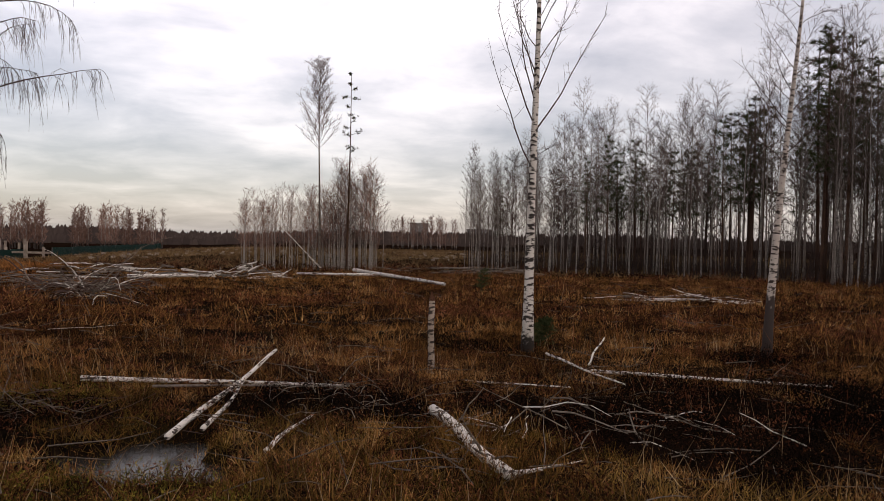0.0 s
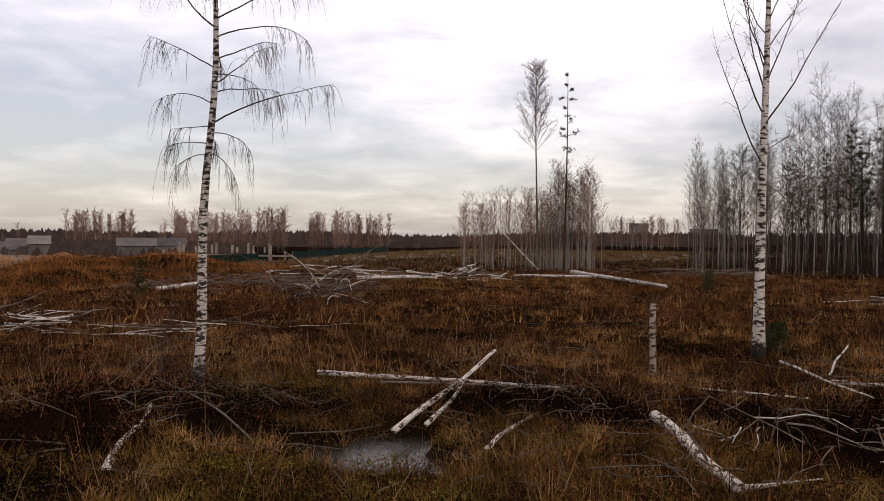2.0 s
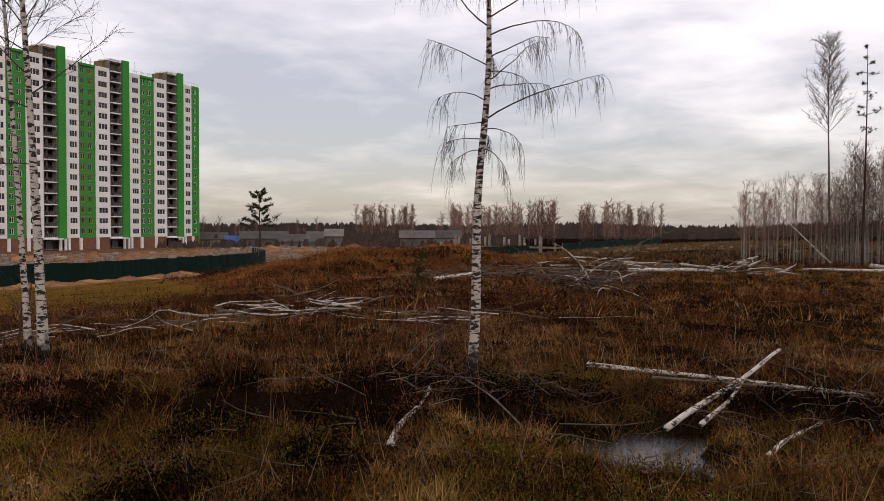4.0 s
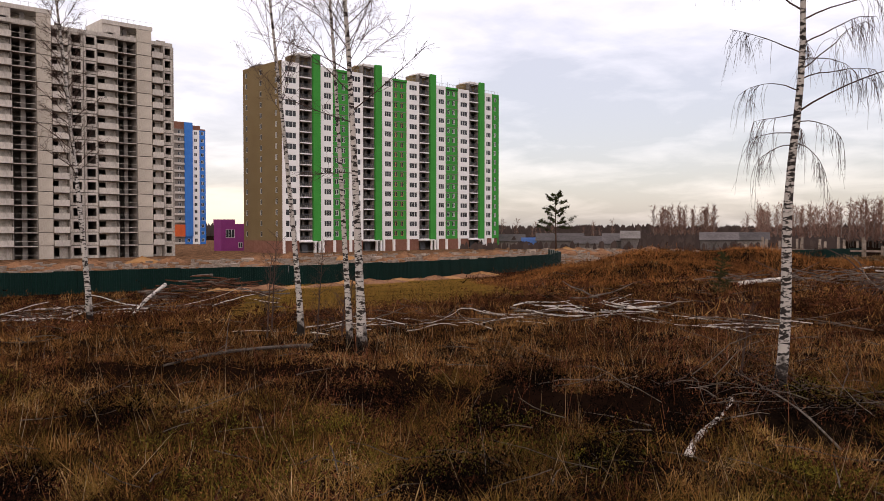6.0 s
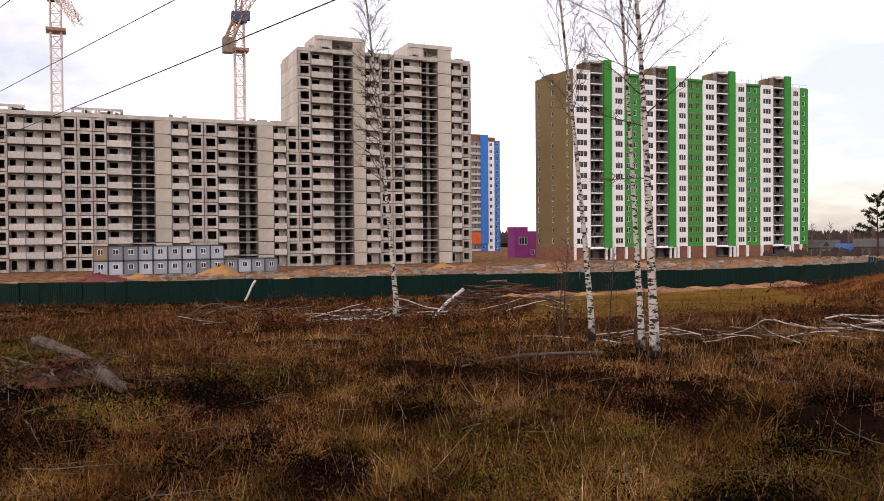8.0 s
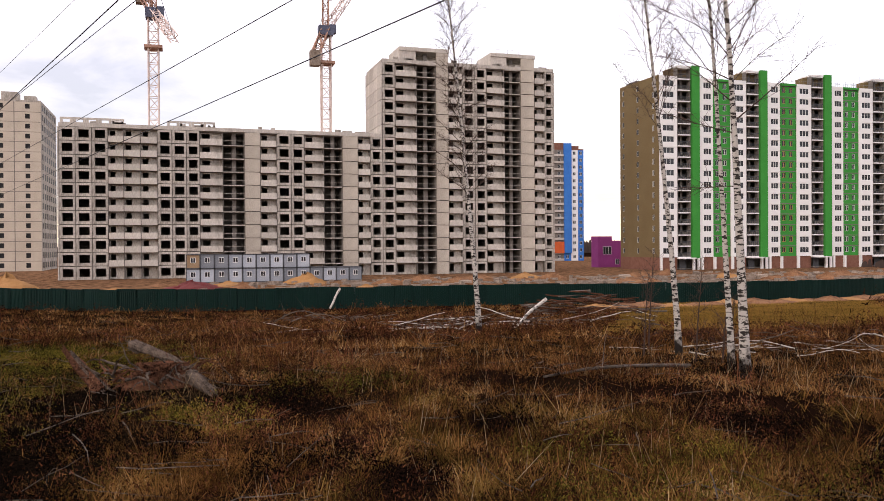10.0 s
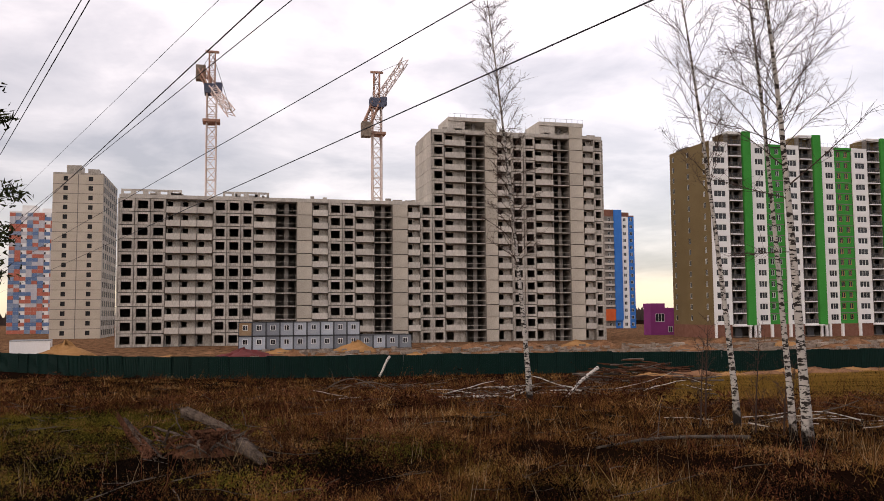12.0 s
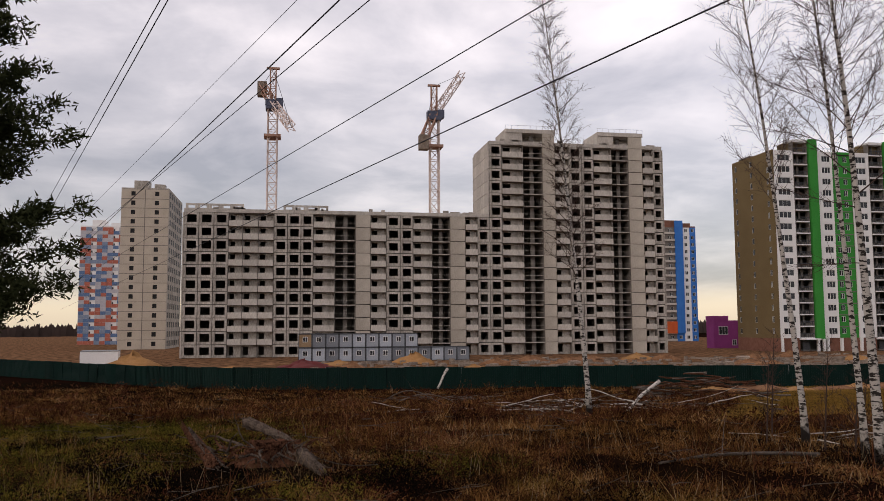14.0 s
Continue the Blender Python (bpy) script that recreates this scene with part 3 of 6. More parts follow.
def strip(w, floors, z0, holes, thick=0.3):
    """A wall strip facing +x with the same holes (y0, y1, z0, z1) on every floor."""
    ys = [0.0] + [q for e, f, g, h in holes for q in (e, f)] + [w]
    zs = [z0] + [z0 + k * STOREY + q for k in range(floors) for q in holes[0][2:]] + [z0 + floors * STOREY]
    return Mesh().pierced(ys, zs, lambda i, j: not (i % 2 and j % 2), -thick, 0)


def green_house():
    base = thing("apartment_building", (-175, 111.0, SITE), "tall apartment block with white, green and ochre facade stripes", "building")
    floors, z0 = 16, 3.1
    top = z0 + floors * STOREY
    bays = [("wide", 5.1), ("loggia", 3.6), ("stripe", 3.0)]
    for _ in range(3):
        bays += [("white", 3.6), ("green", 5.2), ("wide", 4.6), ("loggia", 3.6), ("stripe", 3.0)]
    bays += [("white", 3.2), ("green1", 2.8)]
    length = sum(w for _, w in bays)
    core = Mesh()
    for k in range(floors + 2):
        core.box(-17.8, -0.35, 0.1, length - 0.1, max(0, z0 + (k - 1) * STOREY - 0.2), max(0.1, z0 + (k - 1) * STOREY))
    core.box(-5.2, -5.0, 0.1, length - 0.1, 0, top)
    part("inner_frame", core, M_CORE, base)
    y, n = 0.0, 0
    for kind, w in bays:
        n += 1
        if kind == "stripe":
            part("wall", Mesh().box(-0.4, 0.55, y + 0.3, y + w - 0.6, 2.9, top + 3.4), M_GREEN, base, "bright green projecting wall strip")
            part("wall", Mesh().box(-0.3, 0.2, y + w - 0.6, y + w, 2.9, top + 0.6), M_WHITE, base)
            part("column", Mesh().box(0.0, 0.5, y + 0.4, y + 1.0, 0, 2.9), M_WHITE, base)
            part("column", Mesh().box(0.0, 0.5, y + w - 1.1, y + w - 0.6, 0, 2.9), M_WHITE, base)
        elif kind == "loggia":
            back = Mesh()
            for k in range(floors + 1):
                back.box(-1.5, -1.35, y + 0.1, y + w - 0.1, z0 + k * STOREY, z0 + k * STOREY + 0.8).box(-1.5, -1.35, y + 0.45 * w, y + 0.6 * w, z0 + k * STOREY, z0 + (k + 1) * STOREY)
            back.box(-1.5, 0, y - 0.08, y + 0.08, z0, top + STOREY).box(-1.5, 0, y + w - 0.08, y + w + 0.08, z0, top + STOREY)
            # the dark tone carries the loggia's shade
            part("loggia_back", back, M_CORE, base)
            for k in range(floors + 2):
                put("loggia_slab", shared(("loggia_slab", w), lambda: Mesh().box(-1.4, 0.25, 0.05, w - 0.05, -0.14, 0.12), M_WHITE), base, 0, y, z0 + k * STOREY)
                if k <= floors:
                    rail_ys = [0.1 + i * (w - 0.2) / 24 for i in range(25)]
                    put("loggia_rail", shared(("loggia_rail", w), lambda: Mesh().pierced(rail_ys, [0.1, 1.02, 1.14], lambda i, j: j == 1 or i % 4 == 0, 0.14, 0.2), M_CABIN_DARK), base, 0, y, z0 + k * STOREY)
            part("stair_head", Mesh().box(-4.2, -1.55, y - 1.4, y + w, top + 0.16, top + 2.6), M_OCHRE, base)
            part("cornice", Mesh().box(-4.3, 0.3, y - 0.15, y + w, top + 2.9, top + 3.25), M_WHITE, base)
            part("canopy", Mesh().box(-0.2, 2.2, y - 0.2, y + w + 0.2, 2.7, 3.0), M_WHITE, base)
            part("entrance_door", Mesh().box(-0.6, -0.45, y + 0.8, y + 2.6, 0, 2.3), M_CABIN_DARK, base)
        else:
            col = M_GREEN if kind.startswith("green") else M_WHITE
            if kind == "wide":
                holes, panes = [(0.2 * w, 0.82 * w, 0.85, 2.3)], 3
            elif kind == "white":
                holes, panes = [(0.24 * w, 0.86 * w, 0.85, 2.3)], 3
            elif kind == "green1":
                holes, panes = [(0.8, 1.9, 0.95, 2.3)], 2
            else:
                holes, panes = [(0.9, 2.0, 0.95, 2.3), (3.1, 4.2, 0.95, 2.3)], 2
            s = strip(w - 0.02, floors, z0, holes)
            part("parapet", Mesh().box(-0.3, 0, y, y + w - 0.02, top, top + 0.6), col, base)
            ob = part("wall", s, col, base)
            ob.location = (0 if kind != "green" else -0.4, y, 0)
            for k in range(floors):
                for a, b, c, d in holes:
                    window_at(base, ob.location.x - 0.1, y + a, z0 + k * STOREY + c, round(b - a, 2), d - c, panes, 0.0, M_TAN if kind == "green" and 25 < y < 40 else None)
            part("ground_floor_wall", Mesh().box(-0.6, -0.3, y, y + w, 0, z0), M_BRICK, base, "brown brick ground floor")
            part("column", Mesh().box(-0.25, 0.35, y + 0.05, y + 0.6, 0, z0 - 0.02), M_WHITE, base)
        y += w
    # ochre end wall towards the cranes
    end = Mesh()
    cols = [1.6, 8.6, 15.8]
    for k in range(floors):
        z = z0 + k * STOREY
        u = 0.0
        for c in cols:
            end.box(-18 + u, -18 + c - 0.5, -0.3, 0, z, z + STOREY)
            end.box(-18 + c - 0.5, -18 + c + 0.5, -0.3, 0, z, z + 0.95)
            end.box(-18 + c - 0.5, -18 + c + 0.5, -0.3, 0, z + 2.3, z + STOREY)
            u = c + 0.5
        end.box(-18 + u, 0, -0.3, 0, z, z + STOREY)
        for c in cols:
            window_at(base, -18 + c - 0.5, -0.2, z + 0.95, 1.0, 1.35, 2 if c > 10 else 1, -90)
    end.box(-18, 0, -0.3, 0, top, top + 0.7)
    part("end_wall", end, M_OCHRE, base, "ochre rendered end wall with small windows")
    part("end_base", Mesh().box(-18, 0.0, -0.35, 0, 0, z0), M_BRICK, base)
    part("rear_wall", Mesh().box(-18, -17.8, 0, length, 0, top), M_WHITE, base)
    part("far_end_wall", Mesh().box(-18, 0, length, length + 0.3, 0, top + 0.5), M_GREEN, base)
    part("roof", Mesh().box(-18, -0.3, 0, length, top - 0.1, top + 0.15).box(-17, -12, 1.0, 5.0, top, top + 1.6), M_FARROOF, base)
    rail = Mesh()
    posts = [(-0.15, 0.2 + i * (length - 0.4) / 60) for i in range(61)] + [(-0.6 - 1.2 * i, -0.12) for i in range(15)]
    for (ax, ay), (bx, by) in zip(posts, posts[1:]):
        rail.beam((ax, ay, top + 0.5), (ax, ay, top + 1.5), 0.03, 3)
        if abs(ay - by) < 2 and abs(ax - bx) < 2:
            rail.beam((ax, ay, top + 1.45), (bx, by, top + 1.45), 0.03, 3)
    part("roof_railing", rail, M_POST, base)
    rr = random.Random(4)
    for i in range(14):
        yy = rr.uniform(1, length - 1)
        part("antenna", Mesh().beam((-3, yy, top), (-3, yy, top + rr.uniform(2, 5)), 0.05, 3).beam((-3, yy - 0.6, top + 1.9), (-3, yy + 0.6, top + 1.9), 0.04, 3), M_POST, base)
    return base


green_house()


def far_tower(label, x, y0, w, depth, height_floors, columns, front, side, plain=False):
    """A finished tower further off: front in the plane x = 0, one side wall at +y."""
    base = thing("apartment_building", (x, y0, SITE), label, "building")
    H = height_floors * STOREY
    y = 0.0
    for mtl, cw, nwin in columns:
        holes = [((i + 0.5) * cw / nwin - 0.6, (i + 0.5) * cw / nwin + 0.6, 0.9, 2.2) for i in range(nwin)]
        s = strip(cw, height_floors, 0, holes)
        part("wall", s, mtl, base).location = (0, y, 0)
        for k in range(height_floors):
            for a, b, c, d in holes:
                if plain:
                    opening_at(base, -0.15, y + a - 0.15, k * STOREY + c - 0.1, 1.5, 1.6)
                else:
                    window_at(base, -0.1, y + a, k * STOREY + c, 1.2, 1.3, 2)
        y += cw
    body = Mesh().box(-depth, -0.35, 0, w, 0, H).box(-depth, 0, 0, w, H, H + 0.5)
    part("side_wall", body, side, base)
    part("roof_house", Mesh().box(-6, -1, 0.25 * w, 0.55 * w, H + 0.5, H + 2.8).box(-4, -1, 0.68 * w, 0.9 * w, H + 0.5, H + 1.8), side, base)
    return base, H


M_PALE = mat("pale_concrete_end_wall", (0.45, 0.39, 0.315), (0.57, 0.50, 0.41), 0.3, 4, 0.9, 0.2)
pale, H = far_tower("pale grey concrete tower with two columns of small windows", -250, -49.0, 13.2, 30, 17, [(M_PALE, 6.6, 1), (M_PALE, 6.6, 1)], None, M_CONCRETE, True)
joints = Mesh()
for k in range(1, 17):
    joints.box(0, 0.02, 0, 13.2, k * STOREY - 0.07, k * STOREY + 0.07)
joints.box(0, 0.02, 6.5, 6.7, 0, 17 * STOREY)
part("panel_joint", joints, M_CORE, pale)
for k in range(17):
    for i in range(7):
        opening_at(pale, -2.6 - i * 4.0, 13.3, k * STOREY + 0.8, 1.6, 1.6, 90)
blue, H = far_tower("blue and white tower beside the unfinished blocks", -295, 136.6, 16.2, 10, 16, [(M_CORE, 7.5, 2), (M_BLUE, 3.2, 1), (M_WHITE, 3.0, 1), (M_BLUE, 2.5, 1)], None, M_BRICK)
part("stripe", Mesh().box(0, 0.6, 7.5, 10.7, 3, H + 2.6), M_BLUE, blue, "plain blue projecting strip")
part("panel", Mesh().box(0.55, 0.7, 2.3, 7.4, 3.0, 7.5), M_ORANGE, blue, "orange facade panel")
for k in range(16):
    put("balcony", shared(("balcony", "far"), lambda: Mesh().box(0, 0.5, 0.2, 7.4, 0, 0.8), M_CONCRETE_B), blue, 0, 0, k * STOREY + 0.1)


def check_tower():
    base, H = far_tower("tower covered in a checker of red, blue and white panels", -324, -77.5, 15.5, 18, 16, [(M_WHITE, 15.5, 2)], None, M_WHITE)
    rr = random.Random(8)
    mats = [mat("facade_tile_red", (0.42, 0.13, 0.09), (0.50, 0.17, 0.12), 0.5, 4, 0.8, 0), mat("facade_tile_blue", (0.10, 0.17, 0.30), (0.14, 0.22, 0.38), 0.5, 4, 0.8, 0),
            mat("facade_tile_pale", (0.45, 0.44, 0.47), (0.55, 0.54, 0.57), 0.5, 4, 0.8, 0), mat("facade_tile_grey_blue", (0.20, 0.26, 0.36), (0.26, 0.32, 0.42), 0.5, 4, 0.8, 0)]
    protos = [Mesh().box(0.0, 0.12, 0.03, 1.9, 0.03, 1.33).data("tile", m) for m in mats]
    for k in range(32):
        for i in range(8):
            mid = i in (1, 2, 5, 6) and k % 2 == 1 and (i in (2, 6))
            if mid:
                continue
            u = (rr.random() + (0.25 if (i + k) % 2 else 0)) % 1
            put("tile", protos[0 if u < 0.33 else 1 if u < 0.55 else 2 if u < 0.85 else 3], base, 0.0, 0.02 + i * 1.935, k * STOREY / 2)
    return base


check_tower()


def purple_house():
    base = thing("kindergarten", (-205, 110.6, SITE), "low purple building with a white window", "building")
    part("wall", Mesh().box(-4, 0, 0, 9.5, 0, 7.4), M_PURPLE, base)
    part("parapet", Mesh().box(-4.1, 0.12, -0.1, 4.2, 7.4, 8.6), M_PURPLE, base)
    window_at(base, 0.14, 1.4, 3.6, 2.6, 2.2, 3)
    window_at(base, 0.14, 5.2, 0.8, 1.2, 1.5, 2)
    return base


purple_house()


# ---- cranes ----
def lattice(m, a, b, w, step, r=0.07):
    a, b = Vector(a), Vector(b)
    d = b - a
    n = max(2, int(d.length / step))
    u = d.normalized()
    s = u.cross(Vector((0.02, 1, 0.05))).normalized() * (w / 2)
    t = u.cross(s).normalized() * (w / 2)
    corners = [s + t, s - t, -s - t, -s + t]
    for c in corners:
        m.beam(a + c, b + c, r * 1.7, 4)
    for i in range(n):
        p, q = a + d * (i / n), a + d * ((i + 1) / n)
        for k in range(4):
            c, e = corners[k], corners[(k + 1) % 4]
            m.beam(p + (c if i % 2 else e), q + (e if i % 2 else c), r, 3)
            m.beam(p + c, p + e, r, 3)
    return m


def crane(at, head, jib_to, counter_to, mast_top):
    base = thing("tower_crane", at, "white and rust-red luffing tower crane behind the block", "crane")
    z = head
    part("mast", lattice(Mesh(), (0, 0, 0), (0, 0, z), 2.1, 2.4, 0.1), M_CRANE, base)
    part("slewing_ring", Mesh().box(-1.6, 1.6, -1.6, 1.6, z, z + 1.0), M_CRANE_DARK, base)
    part("climbing_collar", Mesh().box(-1.9, 1.9, -1.9, 1.9, z - 6.6, z - 6.0), M_CRANE_RED, base)
    part("cab", Mesh().box(-0.4, 1.2, 0.8, 2.3, z + 0.6, z + 2.6), M_CRANE_DARK, base, "dark blue operator's cab")
    part("machinery_house", Mesh().box(-1.1, 1.1, -1.7, 0.6, z + 1.0, z + 2.3), M_CRANE_DARK, base)
    jx, jy, jz = jib_to
    part("jib", lattice(Mesh(), (0, 0, z + 1.6), (jx, jy, z + jz), 1.5, 2.2, 0.09), M_CRANE, base)
    cx, cy, cz = counter_to
    part("counter_jib", lattice(Mesh(), (0, 0, z + 1.6), (cx, cy, z + cz), 1.6, 2.2, 0.12), M_CRANE_RED, base)
    part("counterweight", Mesh().box(cx - 1.2, cx + 1.2, cy - 1.1, cy + 1.1, z + cz - 2.6, z + cz + 0.8), M_RUBBLE, base)
    part("a_frame", lattice(Mesh(), (0, 0, z + 1), (0, 0, z + mast_top), 1.3, 2.0, 0.08).box(-0.4, 0.4, -1.5, 1.5, z + mast_top, z + mast_top + 0.4), M_CRANE_RED, base)
    part("stay_cable", Mesh().beam((0, 0, z + mast_top), (jx, jy, z + jz), 0.06, 3).beam((0, 0, z + mast_top), (cx, cy, z + cz), 0.06, 3), M_WIRE, base)
    return base


crane((-192, -4.9, SITE), 56.3, (14, 4.4, -7.4), (-6, -2.7, 7.4), 9.7)
crane((-192, 33.0, SITE), 55.2, (-8, 8.6, 14.5), (3.5, -3.1, -5.2), 8.5)


# ---- site fence, cabins, heaps ----
def run_of(points, step):
    """Even steps along a line of points: place and heading."""
    out, carry = [], 0.0
    for (x0, y0), (x1, y1) in zip(points, points[1:]):
        d = math.hypot(x1 - x0, y1 - y0)
        s = carry
        while s < d:
            out.append((x0 + (x1 - x0) * s / d, y0 + (y1 - y0) * s / d, math.atan2(y1 - y0, x1 - x0)))
            s += step
        carry = s - d
    return out


def sheet(w, h):
    """Profiled sheet metal, standing on y = 0 along x."""
    m = Mesh()
    n = 10
    prof = []
    for i in range(n):
        a = w * i / n
        prof += [(a, 0.0), (a + 0.4 * w / n, 0.0), (a + 0.5 * w / n, 0.04), (a + 0.9 * w / n, 0.04)]
    prof.append((w, 0.0))
    for x, y in prof:
        m.v += [(x, y, 0.0), (x, y, h)]
    for i in range(len(prof) - 1):
        m.f.append((2 * i, 2 * i + 2, 2 * i + 3, 2 * i + 1))
    return m


def smooth_line(points):
    for _ in range(3):
        out = [points[0]]
        for (ax, ay), (bx, by) in zip(points, points[1:]):
            out += [(0.75 * ax + 0.25 * bx, 0.75 * ay + 0.25 * by), (0.25 * ax + 0.75 * bx, 0.25 * ay + 0.75 * by)]
        points = out + [points[-1]]
    return points


def fence(points, h, label, material, rng):
    points = smooth_line(points)
    base = thing("site_fence", (0, 0, 0), label, "fence")
    panel, post = sheet(2.16, h).data("panel", material), Mesh().box(-0.04, 0.04, 0.08, 0.16, -0.3, h).data("post", M_POST)
    for x, y, a in run_of(points, 1.98):
        z = ground_z(x, y) - 0.05 + rng.uniform(-0.06, 0.06)
        p = new("panel", panel)
        p.parent = base
        p.matrix_basis = pose(x, y, z, rng.uniform(-2, 2), rng.uniform(-0.8, 0.8), math.degrees(a) + rng.uniform(-1.5, 1.5))
        q = new("post", post)
        q.parent = base
        q.matrix_basis = pose(x, y, z, 0, 0, math.degrees(a))


rng = random.Random(3)
fence([(-130, -48), (-107, -26), (-93, -14), (-86, -2), (-84, 12), (-83, 27), (-81, 37), (-78, 50), (-76, 62), (-77, 75), (-80, 95), (-88, 112), (-100, 122)], 2.25, "dark green profiled sheet metal fence round the building site", M_FENCE, rng)
fence([(-84, 150), (-68, 160), (-65, 180)], 1.9, "dark green sheet metal fence in the distance", M_FENCE, rng)
fence([(-63, 192), (-61, 230), (-56, 268)], 2.0, "dark green sheet metal fence in the distance", M_FENCE, rng)


def cabin(x, y, z, material, i):
    base = thing("site_cabin", (x, y, z), "stacked site cabin of painted sheet metal with one window", "cabin", "site cabins")
    part("body", Mesh().box(-5.8, -0.06, 0.06, 2.34, 0.12, 2.38), material, base)
    fr = Mesh()
    for yy in (0.0, 2.28):
        fr.box(-0.12, 0.02, yy, yy + 0.12, 0, 2.5)
    fr.box(-5.9, 0.02, 0, 2.4, 0, 0.12).box(-5.9, 0.02, 0, 2.4, 2.38, 2.5)
    part("frame", fr, M_CABIN_DARK, base)
    window_at(base, 0.03, 0.75, 1.0, 0.9, 0.95, 2)


CY = 2.0
for i in range(13):
    zb = ground_z(-152, CY + 10) - 0.02
    cabin(-152, 1.2 + 2.42 * i, zb, M_CABIN, i)
for i in range(9):
    cabin(-152, 1.2 + 2.42 * i, ground_z(-152, CY + 10) + 2.5, M_RUSTY if i == 0 else M_CABIN, i)


def heap(name, x, y, r, h, material, label, category, seed, group=""):
    rr = random.Random(seed)
    m = Mesh()
    n, k = 18, 7
    zs = ground_z(x, y)
    for j in range(k):
        f = j / (k - 1)
        for i in range(n):
            a = 2 * math.pi * i / n
            q = r * (1 - f) ** 0.9 * (1 + 0.25 * math.sin(3 * a + seed) + 0.34 * (rr.random() - 0.5))
            px, py = q * math.cos(a), q * math.sin(a)
            m.v.append((px, py, (-0.35 if j == 0 else h * f ** 1.1 * (1 + 0.5 * (rr.random() - 0.5)))))
    for j in range(k - 1):
        for i in range(n):
            m.f.append((j * n + i, j * n + (i + 1) % n, (j + 1) * n + (i + 1) % n, (j + 1) * n + i))
    m.f.append(tuple((k - 1) * n + i for i in range(n)))
    ob = solid(name, m, material, label, category, group, smooth=True)
    ob.matrix_basis = pose(x, y, zs)
    return ob


for i, (x, y, r, h) in enumerate([(-140, -25, 5.2, 2.3), (-142, 21, 3.8, 1.7), (-140, 8, 3.6, 0.7)]):
    heap("sand_mound", x, y, r, h, M_SAND, "heap of yellow sand on the building site", "heap", i, "site heaps")
for i in range(48):
    y = -10 + i * 4.5 + rng.uniform(-2, 2)
    if -3 < y < 36 and i % 2:
        continue
    heap("soil_mound", rng.uniform(-146, -118), y, rng.uniform(2.0, 5.0), rng.uniform(0.4, 1.3), M_SOIL if i % 8 else M_SAND, "low heap of dug reddish soil on the site", "heap", 20 + i, "soil heaps")
for i in range(16):
    y = 40 + 2.6 * i
    heap("soil_bank", -73.5 + rng.uniform(-1, 1) - 0.04 * max(0, y - 66) ** 1.5, y, rng.uniform(1.8, 2.8), rng.uniform(0.25, 0.55), M_SAND if i % 3 == 0 else M_SOIL, "low bank of orange sand thrown up before the fence", "heap", 90 + i, "sand banks")
for i in range(60):
    x, y = rng.uniform(-150, -100), rng.uniform(36, 190)
    if -3 < y < 36:
        continue
    s = rng.uniform(0.3, 1.1)
    ob = solid("concrete_block", Mesh().box(-s, s, -0.6 * s, 0.6 * s, 0, 0.7 * s), M_RUBBLE, "pale concrete block lying on the soil", "block", "site rubble")
    ob.matrix_basis = pose(x, y, ground_z(x, y), rng.uniform(-8, 8), rng.uniform(-8, 8), rng.uniform(0, 180))
m = Mesh()
for i in range(1100):
    x, y = -90 - 58 * rng.random() ** 0.8, rng.uniform(2, 200)
    if -160 < x < -148 and -3 < y < 36:
        continue
    z, a, k = ground_z(x, y), rng.uniform(0, 3.1), rng.random()
    w, d, h = (rng.uniform(0.2, 0.7), rng.uniform(0.2, 0.6), rng.uniform(0.15, 0.6)) if k < 0.6 else (rng.uniform(1.0, 2.6), 0.09, rng.uniform(0.1, 0.35))
    c, s_ = math.cos(a), math.sin(a)
    m.add([(x + c * px * w - s_ * py * d, y + s_ * px * w + c * py * d, z - 0.1 + (h + 0.1) * pz) for px in (-1, 1) for py in (-1, 1) for pz in (0, 1)], [(0, 1, 3, 2), (4, 6, 7, 5), (0, 4, 5, 1), (2, 3, 7, 6), (0, 2, 6, 4), (1, 5, 7, 3)])
solid("site_debris", m, M_RUBBLE, "small building debris strewn over the site", "debris", kind="stuff")
container = thing("site_container", (-138, -32.5, ground_z(-138, -32.5)), "white box container by the site fence", "container", turn=8)
part("body", Mesh().box(-6, 0, 0, 5.6, 0.1, 2.6), M_WHITE, container)
part("frame", Mesh().box(-6.05, 0.05, -0.05, 5.65, 0, 0.12).box(-6.05, 0.05, -0.05, 5.65, 2.6, 2.7), M_POST, container)
tarp = heap("red_tarpaulin", -130, 2, 4.5, 1.2, mat("dark_red_tarpaulin", (0.10, 0.02, 0.018), (0.16, 0.03, 0.028), 1, 8, 0.6, 0.3), "heap under a dark red tarpaulin", "tarpaulin", 77)

# ---- trees ----
def bend(p, d, length, steps, droop, rr, wob=0.18):
    pts, d = [Vector(p)], Vector(d).normalized()
    for _ in range(steps):
        d = (d + Vector((rr.uniform(-wob, wob), rr.uniform(-wob, wob), rr.uniform(-wob, wob) - droop))).normalized()
        pts.append(pts[-1] + d * (length / steps))
    return pts


def at_on(pts, u):
    s = u * (len(pts) - 1)
    i = min(int(s), len(pts) - 2)
    return pts[i].lerp(pts[i + 1], s - i), (pts[i + 1] - pts[i]).normalized()


